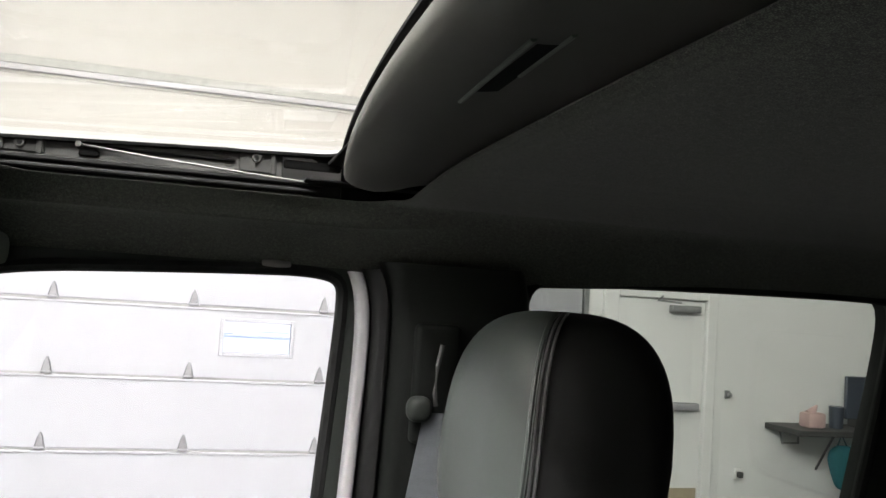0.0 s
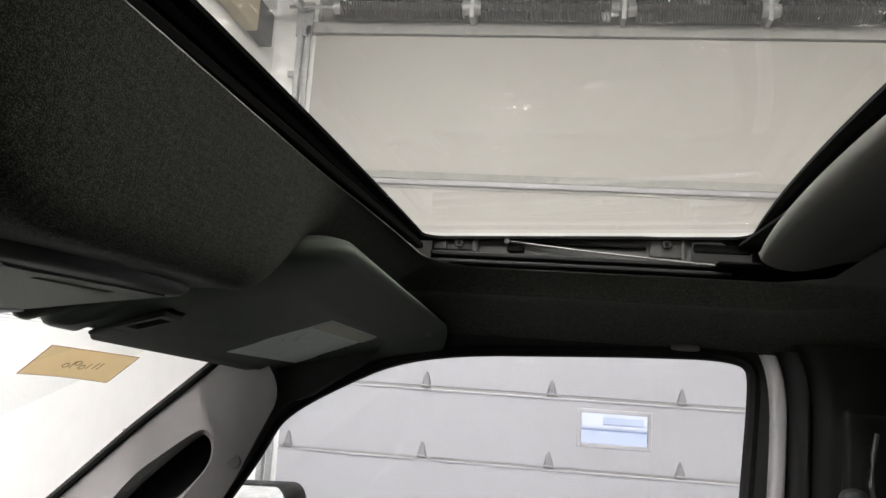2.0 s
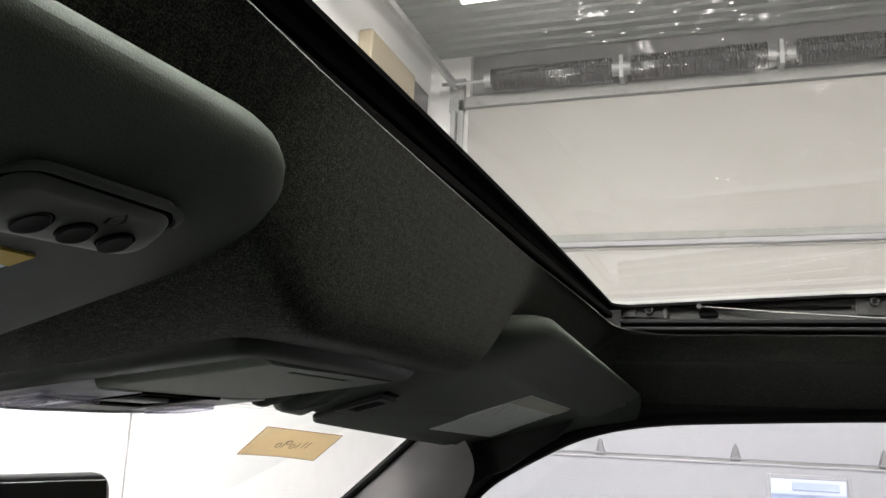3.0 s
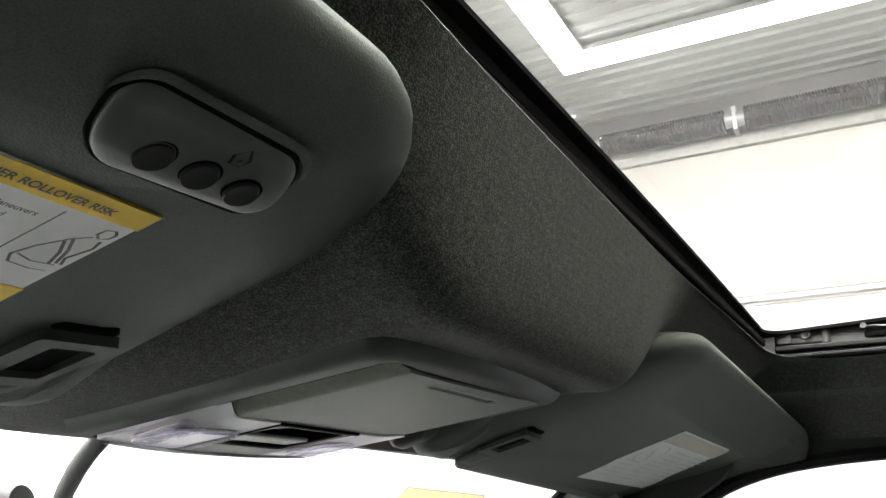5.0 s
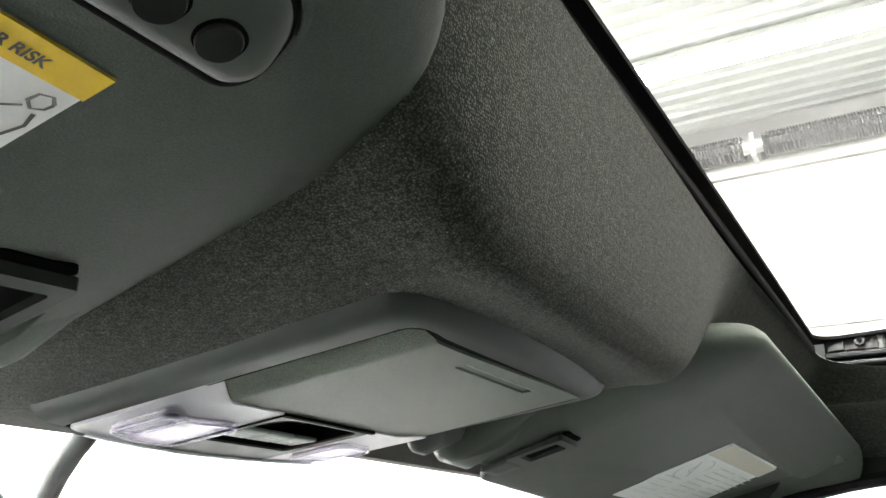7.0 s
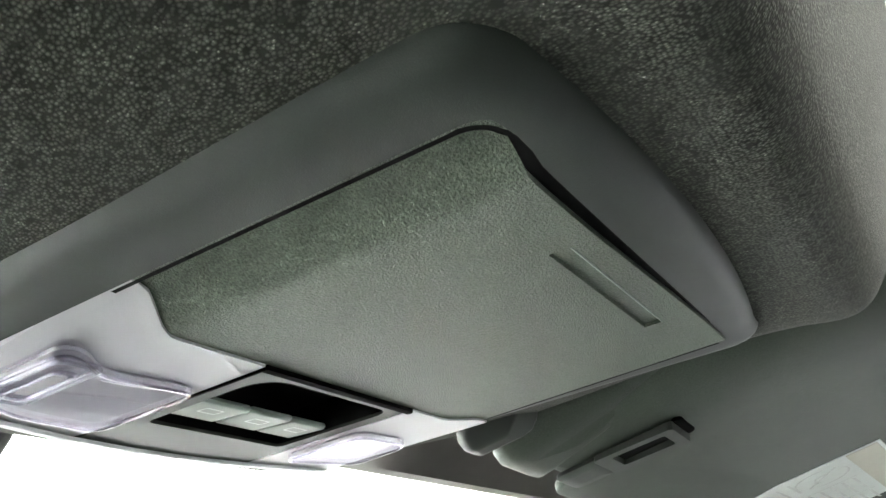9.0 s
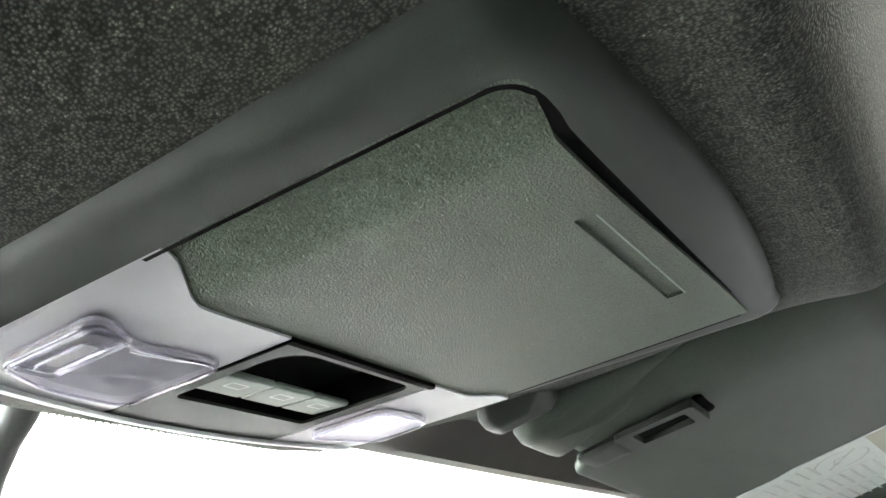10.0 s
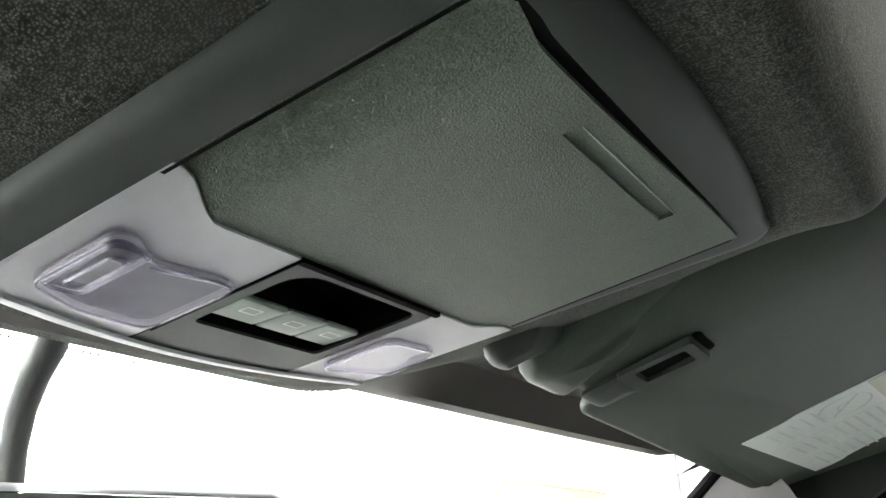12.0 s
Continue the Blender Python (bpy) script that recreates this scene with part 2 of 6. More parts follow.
def let_through(m, colour, share):
    """Thin card: part of the light behind it comes through."""
    n, ln = m.node_tree.nodes, m.node_tree.links
    tl, mx = n.new("ShaderNodeBsdfTranslucent"), n.new("ShaderNodeMixShader")
    tl.inputs[0].default_value = (*colour, 1)
    mx.inputs[0].default_value = share
    ln.new(n["Principled BSDF"].outputs[0], mx.inputs[1])
    ln.new(tl.outputs[0], mx.inputs[2])
    ln.new(mx.outputs[0], n["Material Output"].inputs[0])


let_through(M_NOTE, (0.86, 0.76, 0.58), 0.42)
M_NOTEEDGE = material("brown_card_edge", (0.22, 0.11, 0.05), 0.8, scale=120, vary=0.2)
M_PENCIL = material("faint_pen", (0.24, 0.17, 0.10), 0.8, scale=300, vary=0.2)
M_GLASS_ROOF = pane("roof_glass", (0.81, 0.80, 0.77), 0.08, dirt=1.0, dirt_scale=34)
M_GLASS_SIDE = pane("side_glass", (0.93, 0.94, 0.95), 0.05)
M_GLASS_REAR = pane("rear_privacy_glass", (0.23, 0.245, 0.23), 0.06)
M_GLASS_FRONT = pane("windshield_glass", (0.93, 0.95, 0.95), 0.05)
M_LENS = pane("clear_lens", (0.90, 0.89, 0.93), 0.16, dirt=0.12, dirt_scale=90)
M_CLEAR = pane("clear_plastic_edge", (0.80, 0.78, 0.86), 0.30)
M_MIRROR = material("mirror_silver", (0.85, 0.86, 0.86), 0.03, metal=1.0, scale=5, vary=0.02)
M_WALL = material("white_shop_wall", (0.88, 0.88, 0.87), 0.7, scale=9, vary=0.03, grain=0.1, grain_scale=60, stain=0.03)
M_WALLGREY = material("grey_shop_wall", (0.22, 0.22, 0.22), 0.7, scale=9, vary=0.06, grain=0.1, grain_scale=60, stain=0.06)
M_DOORSKIN = material("white_door_skin", (0.39, 0.39, 0.412), 0.45, scale=10, vary=0.03, grain=0.12, grain_scale=90, stain=0.04)
M_DOORTOP = material("cream_door_skin", (0.37, 0.358, 0.340), 0.5, scale=8, vary=0.03, grain=0.08, grain_scale=70, stain=0.02)
M_JOINT = material("grey_joint_seal", (0.30, 0.30, 0.29), 0.6, scale=30, vary=0.15, stain=0.2)
M_GALV = material("galvanised_steel", (0.42, 0.43, 0.43), 0.45, metal=0.7, scale=60, vary=0.25, stain=0.15)
M_HINGE = material("grey_hinge_steel", (0.23, 0.23, 0.235), 0.5, spec=0.4, metal=0.1, scale=60, vary=0.2)
M_SPRING = material("oiled_spring_steel", (0.016, 0.016, 0.017), 0.5, spec=0.3, metal=0.2, scale=80, vary=0.3)
M_CEIL = material("white_ribbed_sheet", (0.31, 0.328, 0.318), 0.45, scale=10, vary=0.05, stain=0.05)
M_CONCRETE = material("shop_concrete", (0.052, 0.051, 0.050), 0.55, scale=12, vary=0.15, grain=0.2, grain_scale=80, stain=0.2)
M_TAN = material("tan_plywood", (0.42, 0.36, 0.25), 0.7, scale=25, vary=0.12, stretch=(1, 6, 1))
M_DARK = material("dark_grey_metal", (0.05, 0.05, 0.05), 0.5, scale=40, vary=0.15)
M_TEAL = material("teal_cloth", (0.015, 0.12, 0.14), 0.8, scale=60, vary=0.2)
M_PINK = material("pale_pink_plastic", (0.55, 0.38, 0.36), 0.6, scale=60, vary=0.2)
M_SCREEN = material("blue_grey_plastic", (0.05, 0.06, 0.08), 0.35, scale=40, vary=0.2)
M_LED = lamp_material("led_bar", (1.0, 0.99, 0.97), LED)
M_FILL_REAR = lamp_material("rear_fill_bar", (1.0, 1.0, 0.98), FILL_REAR)
M_FILL_SIDE = lamp_material("side_fill_bar", (1.0, 0.97, 0.93), FILL_SIDE)
M_FILL_FRONT = lamp_material("front_fill_bar", (0.98, 0.99, 1.0), FILL_FRONT)
M_GLOW_BACKDROP = lamp_material("glow_backdrop", (0.80, 0.88, 1.0), 1.3)
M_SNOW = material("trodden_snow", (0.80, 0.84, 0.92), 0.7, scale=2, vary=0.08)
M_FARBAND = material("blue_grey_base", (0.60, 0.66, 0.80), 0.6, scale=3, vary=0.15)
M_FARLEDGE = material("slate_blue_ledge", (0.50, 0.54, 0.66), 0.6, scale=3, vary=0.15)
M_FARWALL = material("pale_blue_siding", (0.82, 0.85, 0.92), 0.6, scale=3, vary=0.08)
# Black parts, and black for the shade in gaps, recesses and wells.
M_VOID = material("black_plastic_and_shade", (0.0025, 0.0025, 0.0025), 0.95, scale=60, vary=0.2, spec=0.05)


# ---- shape helpers ----
def mesh_from(name, verts, faces, mat, smooth=True, parent=None, label=""):
    me = bpy.data.meshes.new(name)
    me.from_pydata([tuple(v) for v in verts], [], faces)
    bm = bmesh.new()
    bm.from_mesh(me)
    bmesh.ops.recalc_face_normals(bm, faces=bm.faces)
    bm.to_mesh(me)
    bm.free()
    me.materials.append(mat)
    if smooth:
        me.shade_smooth()
        me.set_sharp_from_angle(angle=radians(38))
    ob = new(name, me)
    if parent:
        ob.parent = parent
    if label:
        ob["label"] = label
    return ob


def part(name, bm, mat, parent, label="", smooth=True):
    me = bpy.data.meshes.new(name)
    bm.to_mesh(me)
    bm.free()
    me.materials.append(mat)
    if smooth:
        me.shade_smooth()
        me.set_sharp_from_angle(angle=radians(38))
    ob = new(name, me)
    if parent:
        ob.parent = parent
    if label:
        ob["label"] = label
    return ob


def thing(name, label, category, group="", kind=""):
    return tagged(new(name), label, category, group, kind)


def box_bm(x0, y0, z0, x1, y1, z1, bevel=0.0, seg=2, bm=None):
    bm = bm or bmesh.new()
    made = bmesh.ops.create_cube(bm, size=1)["verts"]
    for v in made:
        v.co = Vector(((x0 + x1) / 2 + v.co.x * (x1 - x0), (y0 + y1) / 2 + v.co.y * (y1 - y0), (z0 + z1) / 2 + v.co.z * (z1 - z0)))
    if bevel:
        es = list({e for v in made for e in v.link_edges})
        bmesh.ops.bevel(bm, geom=es, offset=bevel, segments=seg, profile=0.5, affect="EDGES")
    return bm


def rod_bm(a, b, r0, r1=None, n=12, bm=None):
    bm = bm or bmesh.new()
    a, b = Vector(a), Vector(b)
    d = b - a
    m = Matrix.Translation((a + b) / 2) @ d.to_track_quat("Z", "Y").to_matrix().to_4x4()
    bmesh.ops.create_cone(bm, cap_ends=True, segments=n, radius1=r0, radius2=r0 if r1 is None else r1, depth=d.length, matrix=m)
    return bm


def rrect(x0, y0, x1, y1, radii, n=8):
    """A closed outline with rounded corners: x0,y0 first, then x1,y0, x1,y1, x0,y1; n points a corner."""
    pts = []
    for (cx, cy, sx, sy, a0), r in zip(((x0, y0, 1, 1, 180), (x1, y0, -1, 1, 270), (x1, y1, -1, -1, 0), (x0, y1, 1, -1, 90)), radii):
        for i in range(n):
            a = radians(a0 + 90 * i / (n - 1))
            pts.append((cx + sx * r + r * math.cos(a), cy + sy * r + r * math.sin(a)))
    return pts


def dense(outline, corner, per_side=40):
    """A rounded rectangle with its straight sides cut up evenly; the count is the same whatever its size."""
    pts = []
    for k in range(4):
        arc = outline[k * corner:(k + 1) * corner]
        nxt = outline[((k + 1) * corner) % len(outline)]
        pts += arc
        a = arc[-1]
        pts += [(a[0] + (nxt[0] - a[0]) * i / per_side, a[1] + (nxt[1] - a[1]) * i / per_side) for i in range(1, per_side)]
    return pts


def subdivided(pts, step):
    out = []
    for (ax, ay), (bx, by) in zip(pts, pts[1:] + pts[:1]):
        k = max(1, int(math.hypot(bx - ax, by - ay) / step))
        out += [(ax + (bx - ax) * i / k, ay + (by - ay) * i / k) for i in range(k)]
    return out


def rounded(pts, times=3):
    for _ in range(times):
        out = []
        for (ax, ay), (bx, by) in zip(pts, pts[1:] + pts[:1]):
            out += [(0.75 * ax + 0.25 * bx, 0.75 * ay + 0.25 * by), (0.25 * ax + 0.75 * bx, 0.25 * ay + 0.75 * by)]
        pts = out
    return pts


def loft(rings, close_first=False, close_last=False, closed=True):
    verts, faces, n = [p for r in rings for p in r], [], len(rings[0])
    for i in range(len(rings) - 1):
        for j in range(n if closed else n - 1):
            k = (j + 1) % n
            faces.append((i * n + j, i * n + k, (i + 1) * n + k, (i + 1) * n + j))
    if close_first:
        faces.append(tuple(range(n)))
    if close_last:
        faces.append(tuple(range((len(rings) - 1) * n, len(rings) * n)))
    return verts, faces


def fill_rings(outline, zf, steps=5):
    """Rings that shrink towards the outline's middle, so that a bent face follows zf."""
    cx, cy = sum(p[0] for p in outline) / len(outline), sum(p[1] for p in outline) / len(outline)
    rings = []
    for s in range(1, steps + 1):
        f = 1 - s / (steps + 0.02)
        rings.append([(cx + (x - cx) * f, cy + (y - cy) * f, zf(cx + (x - cx) * f, cy + (y - cy) * f)) for x, y in outline])
    return rings


def slab(bounds, radii, zf, profile, n=8, fill=5, top=True, wide=(1, 1, 1, 1)):
    """A cushion-like slab hanging under zf. bounds: x0, y0, x1, y1. profile: rows of (inset, drop) from its upper rim to its lower face."""
    rings = []
    for inset, drop in profile:
        x0, y0, x1, y1 = bounds
        o = rrect(x0 + inset * wide[0], y0 + inset * wide[1], x1 - inset * wide[2], y1 - inset * wide[3], [max(0.0008, r - inset) for r in radii], n)
        rings.append([(x, y, zf(x, y) - drop) for x, y in o])
    last = [(x, y) for x, y, _ in rings[-1]]
    d = profile[-1][1]
    rings += fill_rings(last, lambda x, y: zf(x, y) - d, fill)
    return loft(rings, close_first=top, close_last=True)


def tube(path, r, n=8, closed=False, axis=None):
    """A round bar along a list of points."""
    path = [Vector(p) for p in path]
    rings, up = [], Vector((0, 0, 1))
    for i, p in enumerate(path):
        a, b = path[i - 1] if (i or closed) else p, path[(i + 1) % len(path)] if (i + 1 < len(path) or closed) else p
        d = (b - a).normalized()
        s = d.cross(axis or up)
        if s.length < 0.05:
            s = d.cross(Vector((1, 0, 0)))
        s.normalize()
        u = s.cross(d)
        rings.append([p + s * r * math.cos(6.2832 * k / n) + u * r * math.sin(6.2832 * k / n) for k in range(n)])
    if closed:
        rings.append(rings[0])
    return loft(rings, not closed, not closed)


def strip(path, half, lift=0.0006):
    """A thin flat line drawn on a surface that faces down."""
    vs, fs = [], []
    for i, p in enumerate(path):
        a, b = Vector(path[max(0, i - 1)]), Vector(path[min(len(path) - 1, i + 1)])
        d = (b - a).normalized()
        s = d.cross(Vector((0, 0, 1))).normalized() * half
        for q in (Vector(p) + s, Vector(p) - s):
            vs.append(q - Vector((0, 0, lift)))
    for i in range(len(path) - 1):
        fs.append((2 * i, 2 * i + 1, 2 * i + 3, 2 * i + 2))
    return vs, fs


def ray_radius(poly, cx, cy, a):
    dx, dy, best = math.cos(a), math.sin(a), None
    for (ax, ay), (bx, by) in zip(poly, poly[1:] + poly[:1]):
        ex, ey = bx - ax, by - ay
        den = dx * ey - dy * ex
        if abs(den) < 1e-9:
            continue
        t = ((ax - cx) * ey - (ay - cy) * ex) / den
        u = ((ax - cx) * dy - (ay - cy) * dx) / den
        if t > 0 and -1e-6 <= u <= 1 + 1e-6:
            best = t if best is None else max(best, t)
    return best or 0.01


def ring_plate(inner, outer, centre, place, thick, n=160, lip=0.006):
    """A plate with an opening. inner, outer: outlines in its own plane; place(u, v, d): the world's point at depth d."""
    cx, cy = centre
    rows = [[], [], [], []]
    for k in range(n):
        a = 6.28318530718 * k / n
        ri, ro = ray_radius(inner, cx, cy, a), ray_radius(outer, cx, cy, a)
        c, s = math.cos(a), math.sin(a)
        for row, (r, d) in zip(rows, ((ri, thick), (ri, lip), (ri + lip, 0), (ro, 0))):
            row.append(place(cx + r * c, cy + r * s, d))
    return loft(rows)


def text_mesh(name, words, size, m, mat, parent, bold=0.0):
    cu = bpy.data.curves.new(name, "FONT")
    cu.body, cu.size, cu.align_x, cu.align_y, cu.offset = words, size, "LEFT", "CENTER", bold
    tmp = bpy.data.objects.new(name, cu)
    scene.collection.objects.link(tmp)
    me = bpy.data.meshes.new_from_object(tmp.evaluated_get(bpy.context.evaluated_depsgraph_get()))
    bpy.data.objects.remove(tmp)
    me.transform(m)
    me.materials.append(mat)
    ob = new(name, me)
    ob.parent = parent
    return ob


def smooth01(a, b, v):
    t = min(1, max(0, (v - a) / (b - a)))
    return t * t * (3 - 2 * t)


# ---- the cab: roof lining with its sunroof opening ----
HX0, HX1, HY0, HY1 = -0.272, 0.205, -0.068, 1.068     # opening in the lining


def bowed(x, y):
    """The front edge of the roof glass runs slightly askew, the rear edge bows forward in its middle."""
    return (x + 0.029 * (y - YC) if x < 0 else x + 0.10 * (y - YC) ** 2, y)


def lip_x(y):
    """Front edge of the opening in the lining."""
    d = abs(y - YC)
    return -0.2665 + 0.12 * max(0, d - 0.1) ** 2


def lip_z(y):
    """Crown of the roof lining at the opening."""
    d = min(abs(y - YC), 0.568)
    return 1.7815 - 0.15 * max(0, d - 0.25) ** 2


def hole_bow(x, y):
    d = y - YC
    return (x + (lip_x(y) + 0.272) * (1 - smooth01(-0.26, -0.12, x)) + 0.035 * d * d * smooth01(0.0, 0.18, x), y)


def windshield_top(y):
    return -0.618 + 0.11 * (y - YC) ** 2


def keyed(keys, x):
    """A smooth curve through (x, value) keys."""
    x = min(max(x, keys[0][0]), keys[-1][0])
    for i, ((a, u), (b, w)) in enumerate(zip(keys, keys[1:])):
        if x <= b:
            p0, p3 = keys[max(0, i - 1)], keys[min(len(keys) - 1, i + 2)]
            h, t = b - a, (x - a) / (b - a)
            m0, m1 = (w - p0[1]) / (b - p0[0]), (p3[1] - u) / (p3[0] - a)
            return (2 * t ** 3 - 3 * t * t + 1) * u + (t ** 3 - 2 * t * t + t) * h * m0 + (3 * t * t - 2 * t ** 3) * w + (t ** 3 - t * t) * h * m1
    return keys[-1][1]


# section of the lowered middle that carries the console, and of the side between opening and window
MIDDLE = ((-0.70, 1.652), (-0.62, 1.6565), (-0.56, 1.6560), (-0.45, 1.6693), (-0.36, 1.6825), (-0.340, 1.6848), (-0.325, 1.6858), (-0.312, 1.6878), (-0.3035, 1.6925), (-0.2965, 1.7020),
          (-0.2905, 1.7170), (-0.2845, 1.7370), (-0.2790, 1.7590), (-0.2745, 1.7780), (-0.272, 1.7880))
SIDE = ((0.555, 0.0), (0.568, 0.001), (0.574, 0.0045), (0.584, 0.0125), (0.594, 0.0225), (0.601, 0.0285), (0.606, 0.0305), (0.614, 0.0310), (0.632, 0.0355), (0.66, 0.048), (0.69, 0.066), (0.715, 0.086))

FRONT = ((0.0, 0.0), (0.005, 0.0025), (0.014, 0.0105), (0.025, 0.0215), (0.034, 0.0280), (0.048, 0.0320), (0.075, 0.0330), (0.6, 0.0330))


def liner_z(x, y):
    dy = abs(y - YC)
    s = lip_x(y) - x
    z = lip_z(y)
    z += (1.777 - 0.017 * (y - YC) - z) * smooth01(0.03, 0.20, s)
    plain = 0.087 * max(0, (dy - 0.555) / 0.145) ** 1.45 * (1 - 0.28 * smooth01(0.2, 0.9, x)) * (1 - 0.75 * smooth01(-0.42, -0.54, x))
    folded = smooth01(-0.36, -0.24, x) * (1 - smooth01(0.16, 0.34, x))
    z -= plain + (keyed(SIDE, dy) - plain) * folded
    if s > 0:
        z -= 0.30 * s - 0.012 * (1 - math.exp(-s / 0.04)) + keyed(FRONT, s) * (1 - smooth01(0.20, 0.32, s)) * (1 - smooth01(0.53, 0.60, dy))
        low = keyed(MIDDLE, x - (lip_x(y) + 0.272) * smooth01(-0.34, -0.29, x)) + (lip_z(y) - 1.788) * smooth01(-0.33, -0.28, x)
        z += (low - z) * (1 - smooth01(0.110 if y > YC else 0.118, 0.262, dy))
    if -0.55 < x < -0.347 and abs(y - 0.495) < 0.099:
        z += 0.03          # cut away above the console
    if x > 0.2:
        z -= 0.006 * (1 - math.exp(-(x - 0.2) / 0.012)) * (1 - smooth01(0.5, 0.6, dy))
    if x > 0.9:
        z -= 0.06 * (x - 0.9) ** 2
    return z


def liner():
    inner = rrect(HX0, HY0, HX1, HY1, (0.05, 0.05, 0.06, 0.06), 14)
    ins = [hole_bow(*p) for p in dense(inner, 14, 70)]
    outer = rrect(-0.62, -0.205, 1.75, 1.207, (0.004, 0.004, 0.004, 0.004), 14)
    outs = dense(outer, 14, 70)
    outs = [(windshield_top(y) + 0.012 if x < -0.6 else x, y) for x, y in outs]
    rings = []
    # the lip rolls up and back behind its own edge
    for inset, rise in ((-0.014, 0.0030), (-0.008, 0.0034), (-0.0040, 0.0032), (-0.0016, 0.0022), (-0.0004, 0.0009)):
        o = dense(rrect(HX0 + inset, HY0 + inset, HX1 - inset, HY1 - inset, [0.05 - inset, 0.05 - inset, 0.06 - inset, 0.06 - inset], 14), 14, 70)
        rings.append([(*hole_bow(x, y), liner_z(px, py) + rise * (1 - 0.85 * smooth01(0.50, 0.56, abs(py - YC)))) for (x, y), (px, py) in zip(o, ins)])
    steps = 100
    for k in range(steps + 1):
        f = (k / steps) ** 1.3
        rings.append([(ax + (bx - ax) * f, ay + (by - ay) * f, liner_z(ax + (bx - ax) * f, ay + (by - ay) * f)) for (ax, ay), (bx, by) in zip(ins, outs)])
    v, f = loft(rings)
    ob = mesh_from("headliner", v, f, M_LINER)
    tagged(ob, "dark grey knit headliner with a lowered middle and a sunroof opening", "headliner", kind="structure")
    return ob


liner()

# roof sheet over the lining, open where the roof glass lies
GX0, GX1, GY0, GY1 = -0.269, 0.107, -0.09, 1.088


def glass_z(x, y):
    return 1.8185 - 0.008 * (y - YC) - 0.006 * (abs(y - YC) / 0.58) ** 2 + 0.045 * (min(x, 0.2) + 0.26)


def roof_sheet():
    ins = [bowed(*p) for p in dense(rrect(GX0 - 0.02, GY0 - 0.012, GX1 + 0.02, GY1 + 0.012, (0.05,) * 4, 12), 12)]
    outs = dense(rrect(-0.60, -0.225, 1.80, 1.225, (0.05,) * 4, 12), 12)
    top = lambda x, y, d: (x, y, 1.8210 - 0.006 * (abs(y - YC) / 0.58) ** 2 + 0.045 * (min(max(x, -0.3), 0.2) + 0.26) - 0.05 * max(0, (abs(y - YC) - 0.60) / 0.13) ** 2 - max(0, -0.3 - x) * 0.22 - 0.014 * smooth01(0.57, 0.60, abs(y - YC)) + d)
    rows = [[(x, y, glass_z(x, y) - 0.001) for x, y in ins], [top(x, y, -0.0005) for x, y in ins], [top(x, y, 0) for x, y in outs]]
    mid = []
    for f in (0.3, 0.6, 0.8, 0.92):
        mid.append([top(a[0] + (b[0] - a[0]) * f, a[1] + (b[1] - a[1]) * f, 0) for a, b in zip(ins, outs)])
    rows = rows[:2] + mid + rows[2:]
    v, f = loft(rows)
    ob = mesh_from("roof_panel", v, f, M_PAINT)
    tagged(ob, "silver painted steel roof skin of the pickup cab", "roof", kind="structure")


roof_sheet()


# ---- sunroof ----
def under_glass(bm):
    for v in bm.verts:
        v.co.z = min(v.co.z, glass_z(v.co.x, v.co.y) - 0.004)
    return bm


